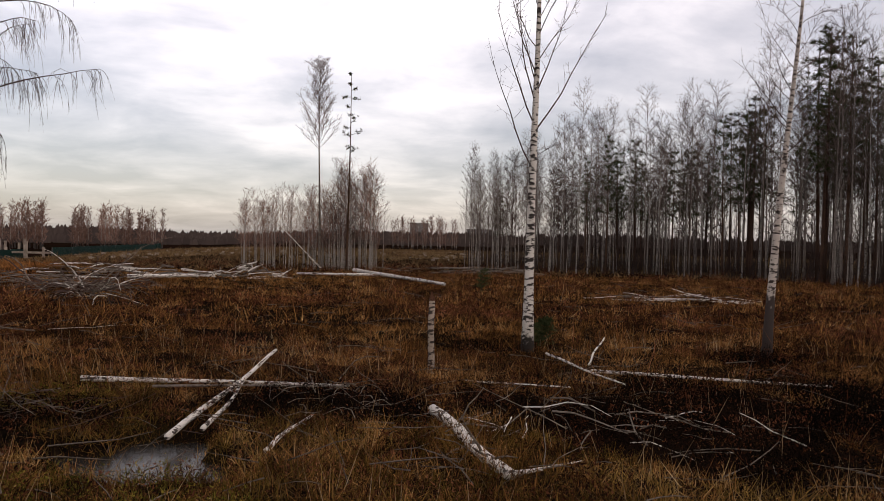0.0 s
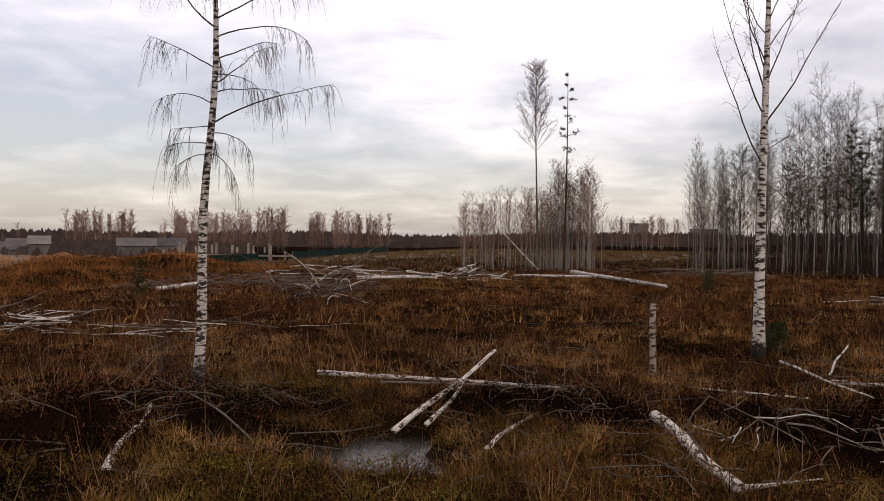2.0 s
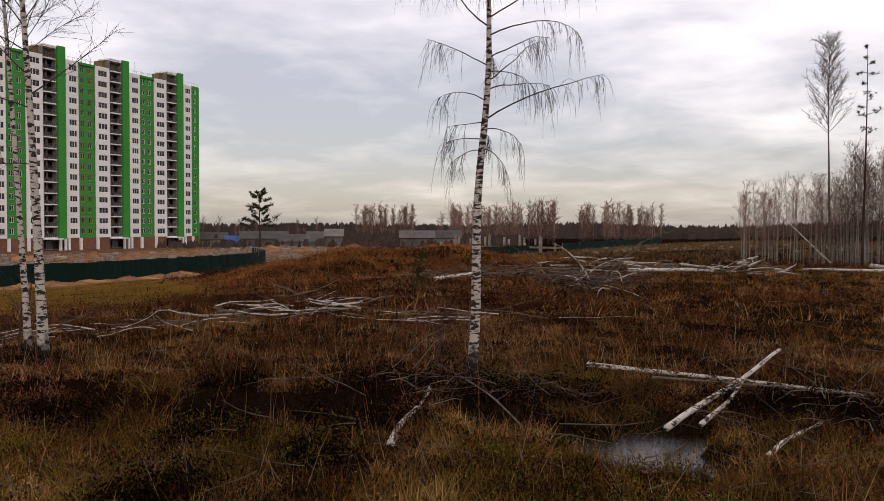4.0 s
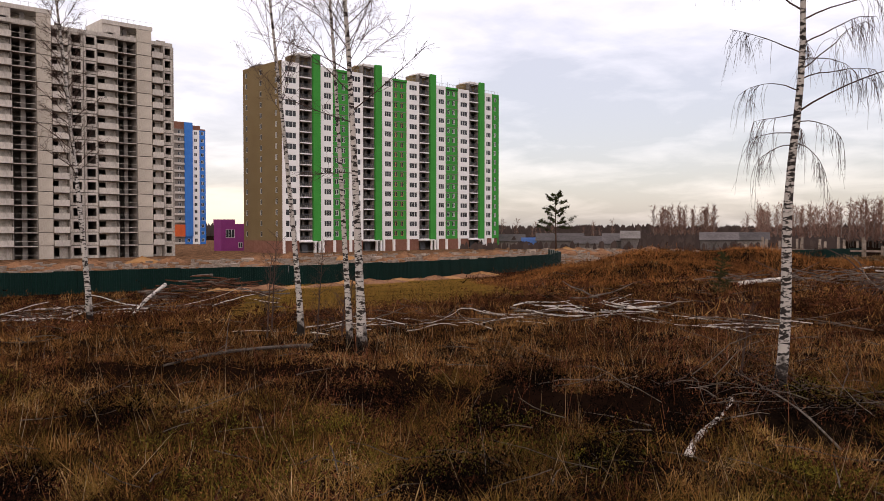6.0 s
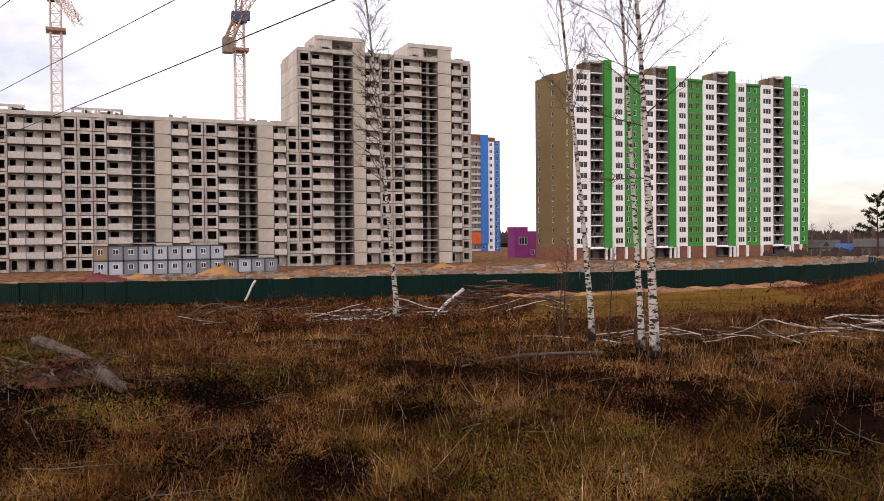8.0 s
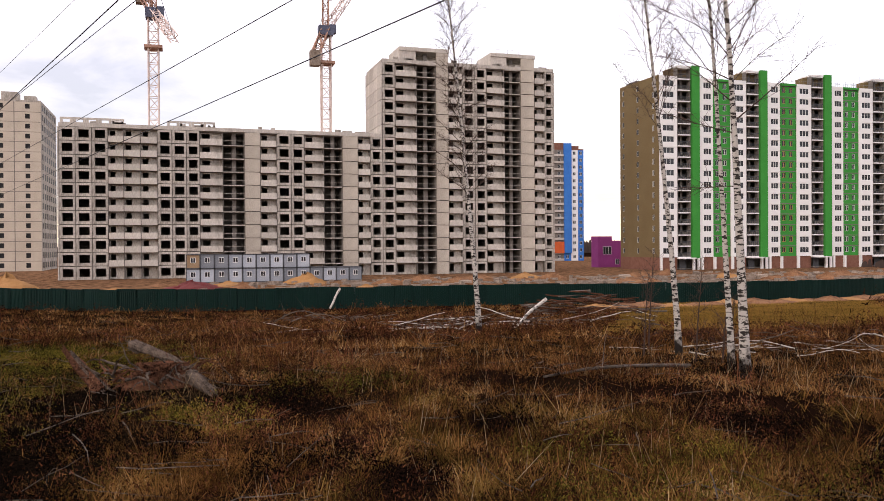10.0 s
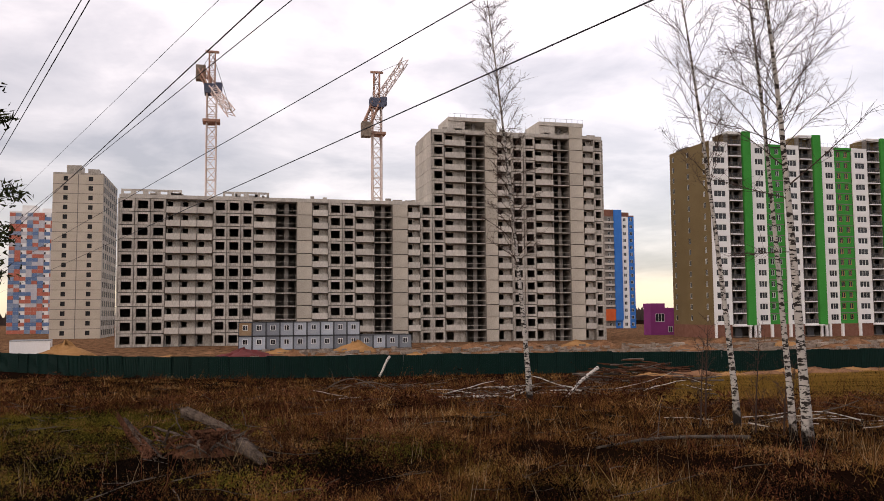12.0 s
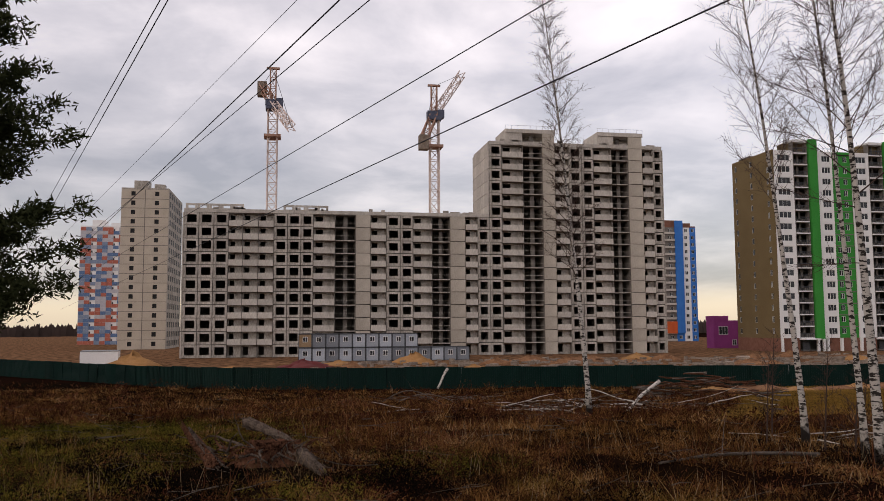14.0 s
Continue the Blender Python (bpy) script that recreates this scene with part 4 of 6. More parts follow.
def birch(seed, H, r0, first, count, reach, droop, twigs, twig_len, hang, lean=(0, 0), sides=9, thin=0.006, steps=5, rise=1.0, fine=True, limbs=()):
    """limbs: strong low branches of their own, as (height, azimuth, length, rise, droop)."""
    rr = random.Random(seed)
    trunk, crown = Mesh(), Mesh()
    pts = []
    n = 14
    for i in range(n + 1):
        f = i / n
        pts.append(Vector((lean[0] * f ** 1.2 + (0.02 * H * 0.35 * math.sin(5 * f + seed)) * f, lean[1] * f ** 1.2 + 0.006 * H * math.sin(4 * f + 2 * seed) * f, H * f - (0.25 if i == 0 else 0))))
    rad = [r0 * (1.35 if i == 0 else 1.0 if i > 1 else 1.08) * (1 - 0.93 * (i / n) ** 0.9) + 0.004 for i in range(n + 1)]
    trunk.tube(pts, rad, sides, 0.08, rr)
    az = rr.uniform(0, 6)
    for b in range(-len(limbs), count):
        f = first + (0.985 - first) * (b + rr.random() * 0.7) / count
        az += 2.4 + rr.uniform(-0.5, 0.5)
        left = (1 - max(f, first)) / (1 - first)
        L = reach * (0.25 + 0.75 * left ** 0.7) * rr.uniform(0.6, 1.1)
        aim, sag, stout = (az, rise * rr.uniform(0.5, 1.1)), droop, 1.0
        if b < 0:
            height, turn, L, up, sag = limbs[b]
            f, aim, stout = height / H, (radians(turn), up), 1.15
        p, d = at_on(pts, f)
        out = Vector((math.cos(aim[0]), math.sin(aim[0]), aim[1]))
        bp = bend(p, out, L, steps, sag, rr, 0.18 if b >= 0 else 0.11)
        br = max(thin * 1.5, stout * (r0 * 0.14 * (1 - 0.75 * f) * min(1.0, L / reach) + thin))
        crown.tube(bp, [br * (1 - 0.8 * i / steps) for i in range(steps + 1)], 4 if fine else 3)
        for k in range(twigs):
            u = 0.25 + 0.75 * (k + rr.random()) / twigs
            q, dd = at_on(bp, min(u, 0.999))
            tl = twig_len * rr.uniform(0.5, 1.2) * (1 - 0.35 * u)
            side = Vector((rr.uniform(-1, 1), rr.uniform(-1, 1), rr.uniform(-0.3, 0.7)))
            td = (dd * 0.8 + side * 0.8).normalized()
            if fine:
                tp = bend(q, td, tl, 3, hang, rr, 0.2)
                crown.tube(tp, [thin, thin * 0.8, thin * 0.6, thin * 0.4], 3)
                for _ in range(2):
                    q2, d2 = at_on(tp, rr.uniform(0.2, 0.9))
                    s2 = Vector((rr.uniform(-1, 1), rr.uniform(-1, 1), rr.uniform(-1, 0.6) - hang * 2.5)).normalized()
                    crown.spike(q2, q2 + s2 * tl * rr.uniform(0.3, 0.7), thin * 0.8)
            else:
                e = q + (td + Vector((0, 0, -hang))).normalized() * tl
                crown.spike(q, e, thin)
                m2 = q.lerp(e, 0.5)
                for _ in range(2):
                    crown.spike(m2, m2 + (td + Vector((rr.uniform(-1, 1), rr.uniform(-1, 1), rr.uniform(-0.8, 1) - hang))).normalized() * tl * 0.7, thin * 0.8)
    return trunk, crown


def plant(name, at, meshes, mats, label, category, group="", turn=0.0, scale=1.0):
    base = thing(name, at, label, category, group, turn=turn)
    base.scale = (scale,) * 3
    for nm, me, mt in zip(("trunk", "crown"), meshes, mats):
        part(nm, me, mt, base, smooth=(nm == "trunk"))
    return base


def spot(x, y, sink=0.1):
    return (x, y, ground_z(x, y) - sink)


for sx, sy, sh in ((-25.0, 15.4, 3.6), (-22.4, 15.5, 3.2), (-21.6, 15.9, 2.6), (-20.4, 15.2, 2.2), (-24.0, 14.6, 2.9), (-9.6, 19.0, 1.8)):
    plant("willow_bush", spot(sx, sy), birch(int(sh * 31), sh, 0.032, 0.12, 16, 0.9, -0.05, 4, 0.5, 0.0, (0.2, 0.1), 5, 0.005, 3, 1.6), (M_TWIG, M_TWIG), "thin dark bare willow bush by the birches", "bush", "willow bushes")
NEAR = "standing birches"
plant("birch_tree", spot(6.0, 25.8), birch(11, 17, 0.175, 0.52, 20, 3.6, -0.10, 8, 0.9, -0.03, (0.1, 0.2), 12, 0.008, 6, 1.9,
      limbs=((5.9, 168, 4.1, 1.5, -0.12), (7.1, -14, 4.4, 1.3, -0.1), (7.3, 165, 3.9, 2.4, -0.12), (6.3, -20, 1.0, 0.5, -0.05), (8.0, 150, 3.6, 2.2, -0.1), (8.3, -5, 3.0, 2.4, -0.1), (8.6, 200, 2.6, 2.0, -0.1))), (M_BIRCH, M_TWIG), "tall bare birch with upswept branches and a dark foot", "tree", NEAR)


def weeping_birch(seed, H, r0, lean, branches):
    """A birch whose branches arch outwards and let long thin twigs hang straight down."""
    rr = random.Random(seed)
    trunk, crown = Mesh(), Mesh()
    n = 16
    pts = [Vector((lean[0] * (i / n) ** 0.8 + 0.05 * math.sin(0.9 * i), lean[1] * (i / n) ** 0.8 + 0.04 * math.cos(0.8 * i), H * i / n - (0.25 if i == 0 else 0))) for i in range(n + 1)]
    trunk.tube(pts, [r0 * (1.3 if i == 0 else 1.0) * (1 - 0.9 * (i / n) ** 0.95) + 0.005 for i in range(n + 1)], 12, 0.09, rr)
    for z, turn, L, up, sag in branches:
        a = radians(turn)
        p, _ = at_on(pts, z / H)
        bp = bend(p, (math.cos(a), math.sin(a), up), L, 8, sag, rr, 0.2)
        br = 0.010 + 0.011 * L / 2.5
        crown.tube(bp, [br * (1 - 0.1 * i) for i in range(9)], 5)
        for k in range(int(9 + 9 * L)):
            u = min(0.999, 0.3 + 0.7 * rr.random() ** 0.55)
            q, dd = at_on(bp, u)
            out = (dd * 0.55 + Vector((rr.gauss(0, 0.45), rr.gauss(0, 0.45), rr.uniform(-0.9, 0.25)))).normalized()
            tl = rr.uniform(0.15, 0.7) + 0.9 * u * rr.random() ** 3
            tp = bend(q, out, tl, 5, 0.8, rr, 0.2)
            crown.tube(tp, [0.0046, 0.004, 0.0036, 0.0032, 0.0027, 0.002], 3)
            for _ in range(2):
                q2, d2 = at_on(tp, rr.uniform(0.15, 0.8))
                s2 = (d2 * 0.4 + Vector((rr.gauss(0, 0.35), rr.gauss(0, 0.35), -1.0))).normalized()
                crown.spike(q2, q2 + s2 * rr.uniform(0.2, 0.55), 0.0032)
    return trunk, crown


wr = random.Random(5)
droopers = [(5.45, 215, 0.8, 0.1, 0.1), (5.5, 15, 0.9, 0.05, 0.12), (5.7, 190, 1.0, 0.35, 0.14), (5.75, 320, 0.7, 0.3, 0.1), (5.95, 30, 1.0, 0.35, 0.16), (6.1, 200, 0.9, 0.2, 0.1), (6.15, 24, 2.9, 0.55, 0.03),
            (6.6, 205, 1.2, 0.8, 0.16), (6.85, 22, 1.5, 0.5, 0.06), (7.25, 24, 1.2, 0.2, 0.1), (7.05, 40, 1.7, 1.0, 0.04), (7.4, 208, 1.6, 0.75, 0.13), (7.6, 10, 1.8, 0.6, 0.06), (7.9, 120, 1.6, 0.7, 0.1), (8.1, 26, 2.3, 0.75, 0.05),
            (8.3, 202, 2.5, 0.8, 0.09), (8.5, 22, 2.4, 0.75, 0.05), (8.7, 280, 1.8, 0.7, 0.1), (8.9, 212, 2.2, 0.9, 0.08)]
droopers += [(9.1 + 0.19 * i, 137.5 * i, wr.uniform(1.0, 2.4) * (1 - 0.03 * i), wr.uniform(0.6, 1.1), 0.09) for i in range(20)]
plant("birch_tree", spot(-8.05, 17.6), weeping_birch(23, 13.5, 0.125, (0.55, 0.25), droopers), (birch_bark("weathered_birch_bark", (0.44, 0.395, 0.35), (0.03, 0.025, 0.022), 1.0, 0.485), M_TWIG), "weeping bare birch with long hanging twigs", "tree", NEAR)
plant("birch_tree", spot(-18.7, 14.5), birch(31, 15, 0.135, 0.52, 40, 3.0, -0.02, 19, 0.95, 0.06, (0.55, -1.5), 10, 0.0062, 6, 1.3,
      limbs=((6.9, 48, 2.7, 0.75, -0.05), (6.6, 232, 2.0, 0.25, 0.03), (5.2, 225, 1.2, 0.1, 0.04), (7.4, 250, 2.2, 0.9, 0.0))), (M_BIRCH, M_TWIG), "slender bare birch standing in a clump", "tree", NEAR)
plant("birch_tree", spot(-19.6, 14.75), birch(37, 15.5, 0.09, 0.50, 34, 2.7, -0.02, 18, 0.9, 0.06, (0.4, -1.6), 10, 0.0058, 6, 1.4), (M_BIRCH, M_TWIG), "slender bare birch standing in a clump", "tree", NEAR)
plant("birch_tree", spot(-23.9, 15.9), birch(41, 16, 0.105, 0.46, 36, 2.8, -0.04, 16, 1.0, 0.04, (0.4, -2.1), 10, 0.006, 6, 1.5), (M_BIRCH, M_TWIG), "slender leaning bare birch", "tree", NEAR)
plant("birch_tree", spot(-38.0, 14.0), birch(53, 21, 0.13, 0.30, 80, 2.4, -0.02, 15, 0.9, 0.05, (0.6, -2.4), 10, 0.0075, 5, 1.3), (M_BIRCH, M_TWIG), "slender bare birch with a narrow crown", "tree", NEAR)
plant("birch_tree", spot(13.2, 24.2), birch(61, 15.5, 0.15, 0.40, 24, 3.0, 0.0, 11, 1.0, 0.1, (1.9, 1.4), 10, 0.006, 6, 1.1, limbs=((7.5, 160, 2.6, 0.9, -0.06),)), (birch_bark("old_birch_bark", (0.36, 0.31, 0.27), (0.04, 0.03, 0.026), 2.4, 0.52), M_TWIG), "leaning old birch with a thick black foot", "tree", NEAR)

# forest and groves share a few grown trees
WOOD = "forest edge trees"


def grown(kind, k, H):
    if kind == "birch":
        return birch(100 + k, H, 0.088, 0.34, 38, 3.5, -0.03, 6, 1.45, 0.0, (0.5 * math.sin(k * 2.1), 0.4 * math.cos(k)), 5, 0.0135, 3, 1.25, fine=False)
    if kind == "sapling":
        return birch(140 + k, H, 0.055, 0.24, 22, 2.1, -0.03, 4, 1.1, 0.0, (0.3 * math.sin(k), 0.3), 5, 0.011, 3, 1.6, fine=False)
    return pine(200 + k, H)


def pine(seed, H, r0=0.15, first=0.42, count=28, reach=2.7, clumps=9, needles=13, nl=0.30, nw=0.028, sides=6, scatter=0.26):
    rr = random.Random(seed)
    trunk, crown = Mesh(), Mesh()
    pts = [Vector((0.12 * math.sin(3 * i / 10 + seed), 0.1 * math.cos(2 * i / 10), H * i / 10 - (0.2 if i == 0 else 0))) for i in range(11)]
    trunk.tube(pts, [r0 * (1 - 0.9 * i / 10) + 0.01 for i in range(11)], sides)
    az = rr.uniform(0, 6)
    for b in range(count):
        f = first + (0.99 - first) * (b + rr.random()) / count
        p, _ = at_on(pts, f)
        az += 2.4 + rr.uniform(-0.6, 0.6)
        L = reach * (0.3 + 0.7 * ((1 - f) / (1 - first)) ** 0.65) * rr.uniform(0.5, 1.15)
        bp = bend(p, (math.cos(az), math.sin(az), rr.uniform(-0.1, 0.55)), L, 3, -0.06, rr)
        crown.tube(bp, [0.05 * L / reach + 0.012, 0.03, 0.022, 0.01], 3)
        for k in range(clumps):
            q, dd = at_on(bp, min(0.999, 0.3 + 0.7 * (k + rr.random()) / clumps))
            c = q + Vector((rr.uniform(-1, 1), rr.uniform(-1, 1), rr.uniform(-0.4, 0.7))) * (scatter * L)
            for _ in range(needles):
                v = (dd * 0.5 + Vector((rr.gauss(0, 1), rr.gauss(0, 1), rr.gauss(0.25, 0.8)))).normalized()
                w = v.cross(Vector((rr.gauss(0, 1), rr.gauss(0, 1), rr.gauss(0, 1)))).normalized() * nw
                o = c + Vector((rr.gauss(0, 0.1), rr.gauss(0, 0.1), rr.gauss(0, 0.07))) * L * 0.4
                crown.add([o - w, o + w, o + v * nl], [(0, 1, 2)])
    return trunk, crown


MASTERS = {}


def tree(kind, k, H, x, y, label, group, crown_mat=None, turn=0.0, sx=1.0):
    """A tree of the wood: masters are grown once, the rest are copies of them."""
    key = (kind, k, crown_mat)
    name = {"birch": "birch_tree", "sapling": "young_birch", "pine": "pine_tree"}[kind]
    if key not in MASTERS:
        size = {"birch": 20.0, "sapling": 10.0, "pine": 20.0}[kind]
        meshes = grown(kind, k, size)
        mats = (M_PINE_BARK, M_NEEDLE) if kind == "pine" else (M_DIM_BARK if kind == "birch" and k % 2 else M_BIRCH_FAR, crown_mat or M_TWIG_FAR)
        MASTERS[key] = (tuple(m.data(n, t, n == "trunk") for m, n, t in zip(meshes, ("trunk", "crown"), mats)), size)
    datas, size = MASTERS[key]
    base = thing(name, spot(x, y, 0.15), label, "tree", group, turn=turn)
    base.scale = (H / size * sx, H / size * sx, H / size)
    for d, n in zip(datas, ("trunk", "crown")):
        part(n, d, None, base)
    return base


def polar(heading, dist):
    a = radians(heading)
    return -math.sin(a) * dist, math.cos(a) * dist


rng = random.Random(12)
# the forest along the clearing: nearer on the far right, receding towards the middle
for i in range(235):
    u = rng.random()
    heading = -9.5 - 36 * u
    front = 108 - 26 * ss(0.35, 0.85, u)
    dist = front + rng.random() ** 1.3 * 55
    kind = "pine" if rng.random() < 0.13 + 0.20 * ss(0.3, 0.85, u) else "birch"
    x, y = polar(heading, dist)
    tall = (16.5 + 7.0 * ss(0.0, 0.17, u) + 4.0 * ss(0.2, 0.6, u) + rng.uniform(-6.0, 1.6)) * (0.86 + 0.16 * ss(0.45, 0.6, u) if kind == "pine" else 1.0)
    tree(kind, rng.randrange(4), tall, x, y, "dark-crowned pine on the forest edge" if kind == "pine" else "bare white-stemmed birch on the forest edge", WOOD, turn=rng.uniform(0, 360), sx=rng.uniform(0.85, 1.1))
for i in range(20):
    x, y = polar(rng.uniform(-46, -26.5), rng.uniform(92, 135))
    tree("pine", rng.randrange(4), rng.uniform(18, 25), x, y, "dark-crowned pine on the forest edge", WOOD, turn=rng.uniform(0, 360))
for i in range(16):
    x, y = polar(rng.uniform(-11.5, -8.0), rng.uniform(105, 120))
    tree("birch", rng.randrange(4), rng.uniform(12.5, 17), x, y, "bare white-stemmed birch at the forest corner", WOOD, turn=rng.uniform(0, 360), sx=0.8)
# young birches and spindly growth between the tall stems
for i in range(95):
    u = rng.random()
    x, y = polar(-9.0 - 37 * u, 104 - 24 * float(ss(0.35, 0.85, u)) + rng.random() * 45)
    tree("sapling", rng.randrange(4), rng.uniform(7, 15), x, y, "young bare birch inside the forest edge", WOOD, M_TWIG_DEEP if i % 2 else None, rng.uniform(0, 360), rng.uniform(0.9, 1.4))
# the copse in the middle
for i in range(120):
    h = rng.gauss(-0.6, 1.1) if i % 3 == 0 else rng.uniform(-2.6, 6.6)
    x, y = polar(h, rng.uniform(100, 116))
    tree("sapling", rng.randrange(4), rng.uniform(7.5, 10.5) + (3.2 if -2.4 < h < 0.2 else 0), x, y, "young bare birch in a copse on the clearing", "copse trees", M_TWIG_RED if i % 3 else None, rng.uniform(0, 360), 1.1)
x, y = polar(1.4, 101)
plant("birch_tree", spot(x, y), birch(77, 25.0, 0.17, 0.58, 60, 4.2, -0.04, 12, 1.4, 0.0, (-0.3, 0), 7, 0.02, 4, 1.7, fine=False), (M_DEAD, M_TWIG_FAR), "very tall bare birch rising above the copse", "tree")
x, y = polar(-0.5, 100)
lone = pine(81, 23.8, 0.15, 0.58, 13, 1.7, 6, 9, 0.34, 0.035)
plant("pine_tree", spot(x, y), lone, (M_PINE_BARK, M_NEEDLE), "tall thin pine with a sparse one-sided crown", "tree")
deep = [birch(300 + k, 17.0, 0.12, 0.22, 20, 3.2, -0.03, 6, 1.7, 0.0, (0.4 * math.sin(k), 0.3), 5, 0.04, 3, 1.3, fine=False) for k in range(3)]
depth = Mesh()
for i in range(120):
    u = rng.random() ** 0.7
    x, y = polar(-10.5 - 35.5 * u, rng.uniform(125, 215))
    z, a, q = ground_z(x, y), rng.uniform(0, 6.3), rng.uniform(0.75, 1.15)
    c, w = q * math.cos(a), q * math.sin(a)
    for m in deep[i % 3]:
        depth.add([(x + c * px - w * py, y + w * px + c * py, z + q * pz) for px, py, pz in m.v], m.f)
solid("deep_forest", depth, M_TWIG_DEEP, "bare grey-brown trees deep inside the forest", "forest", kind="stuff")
# undergrowth fills the forest's foot
m = Mesh()
rr = random.Random(33)
for i in range(8000):
    u = rr.random() ** 0.8
    x, y = polar(-8.6 - 37 * u, 108 - 26 * float(ss(0.35, 0.85, u)) + rr.random() * 60)
    z, h = ground_z(x, y), 0.6 + 8.0 * rr.random() ** 2.0
    m.spike((x, y, z), (x + rr.gauss(0, 0.12) * h, y + rr.gauss(0, 0.12) * h, z + h), rr.uniform(0.015, 0.035))
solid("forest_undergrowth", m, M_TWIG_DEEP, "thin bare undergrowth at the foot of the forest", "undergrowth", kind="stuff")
# groves on the far side of the clearing
far_kinds = [birch(170 + k, 13.0, 0.11, 0.10, 20, 2.4, -0.05, 3, 2.0, -0.15, (0.3 * math.sin(k), 0.3), 4, 0.055, 2, 2.0, fine=False) for k in range(4)]
for lo, hi, n, tall in ((11.6, 14.3, 26, 12.5), (14.4, 15.4, 12, 13.5), (16.0, 17.4, 16, 13.5), (18.5, 20.6, 26, 13.5), (20.9, 23.6, 30, 13.5), (23.7, 25.8, 28, 14.0), (28.4, 32.4, 44, 12.5), (-8.2, -3.5, 26, 12.0), (33.0, 43.5, 14, 8.5), (26.2, 27.0, 3, 11.0)):
    stems, crowns = Mesh(), Mesh()
    for i in range(n):
        x, y = polar(rng.uniform(lo, hi), rng.uniform(285, 325))
        z, a, q = ground_z(x, y), rng.uniform(0, 6.3), tall * rng.uniform(0.72, 1.12) / 13.0
        c, w = 1.2 * q * math.cos(a), 1.2 * q * math.sin(a)
        for whole, m in zip((stems, crowns), far_kinds[rng.randrange(4)]):
            whole.add([(x + c * px - w * py, y + w * px + c * py, z + q * pz) for px, py, pz in m.v], m.f)
    grove = thing("far_grove", (0, 0, 0), "distant grove of bare reddish birches across the clearing", "grove", "far groves", kind="stuff")
    part("trunk", stems, M_BIRCH_FAR, grove)
    part("crown", crowns, M_TWIG_RED, grove)
x, y = polar(38.9, 225)
plant("pine_tree", spot(x, y), pine(90, 15.5, 0.25, 0.30, 24, 6.4, 11, 12, 0.7, 0.09, 6, 0.07), (M_PINE_BARK, M_NEEDLE), "broad dark lone pine beyond the site fence", "tree")
x, y = polar(113.0, 30)
plant("pine_tree", spot(x, y), pine(95, 17.5, 0.26, 0.16, 130, 5.6, 15, 50, 0.23, 0.042, 10, 0.085), (M_PINE_BARK, M_NEEDLE), "large dark pine with dense needles beside the clearing", "tree")
for hx, hy, hh in ((-22.1, 41.4, 2.4), (6.9, 27.3, 1.0), (10.0, 57.0, 1.7)):
    plant("young_spruce", spot(hx, hy), pine(int(97 + hh), hh, 0.03, 0.06, 26, 0.55 * hh ** 0.6, 7, 9, 0.16, 0.012), (M_PINE_BARK, M_NEEDLE), "small green spruce growing in the clearing", "tree", "young spruces")

# distant woods all along the horizon
rn = np.random.default_rng(5)


def far_woods(lo, hi, dist, n, tall, name, label):
    a = np.radians(rn.uniform(lo, hi, n))
    d = rn.uniform(dist, dist * 1.25, n)
    x, y = -np.sin(a) * d, np.cos(a) * d
    z = gz(x, y)
    h = tall * (0.65 + 0.25 * waves(x, y, 0.03) + rn.uniform(-0.2, 0.3, n))
    w = rn.uniform(0.6, 3.0, n) * dist / 600
    px, py = np.cos(a), np.sin(a)
    v = np.stack([np.stack([x - px * w, y - py * w, z - 1], -1), np.stack([x + px * w, y + py * w, z - 1], -1), np.stack([x + px * w * 0.55 , y + py * w * 0.55, z + h * 0.75], -1), np.stack([x + px * w * 0.1, y + py * w * 0.1, z + h], -1), np.stack([x - px * w * 0.6, y - py * w * 0.6, z + h * 0.7], -1)], 1)
    me = bpy.data.meshes.new(name)
    idx = np.arange(n * 5).reshape(n, 5)
    me.from_pydata(v.reshape(-1, 3).tolist(), [], idx.tolist())
    me.materials.append(M_FARWOOD)
    tagged(new(name, me), label, "woods", kind="stuff")


far_woods(-50, 130, 620, 9000, 9.5, "far_woods", "low dark woods along the far edge of the plain")
far_woods(-12, 50, 420, 3000, 5.0, "far_thicket", "dark thicket beyond the clearing")
far_woods(24, 46, 236, 520, 2.6, "far_brush", "low bare brush before the far houses")
far_woods(21, 46, 262, 1700, 4.2, "far_scrub", "dark bare scrub beyond the building site")

# far houses
def house(heading, dist, w, h, roof_mat, label, storeys=1):
    x, y = polar(heading, dist)
    base = thing("house", (x, y, ground_z(x, y) - 0.2), label, "house", turn=heading)
    part("wall", Mesh().box(-w / 2, w / 2, -5, 5, 0, h), M_FARWALL, base)
    if storeys == 1:
        part("roof", Mesh().add([(-w / 2 - 0.4, -5.6, h), (w / 2 + 0.4, -5.6, h), (w / 2 + 0.4, 5.6, h), (-w / 2 - 0.4, 5.6, h), (-w / 2 - 0.4, 0, h + 2.2), (w / 2 + 0.4, 0, h + 2.2)], [(0, 1, 5, 4), (2, 3, 4, 5), (0, 4, 3), (1, 2, 5), (0, 3, 2, 1)]), roof_mat, base)
    else:
        part("roof", Mesh().box(-w / 2 - 0.3, w / 2 + 0.3, -5.3, 5.3, h, h + 0.8), roof_mat, base)
    for s in range(storeys if storeys > 1 else 0):
        for i in range(int(w / 3.2)):
            window_at(base, -w / 2 + 1.0 + i * 3.2, -5.06, 1.1 + s * 2.9, 1.4, 1.3, 2, -90)


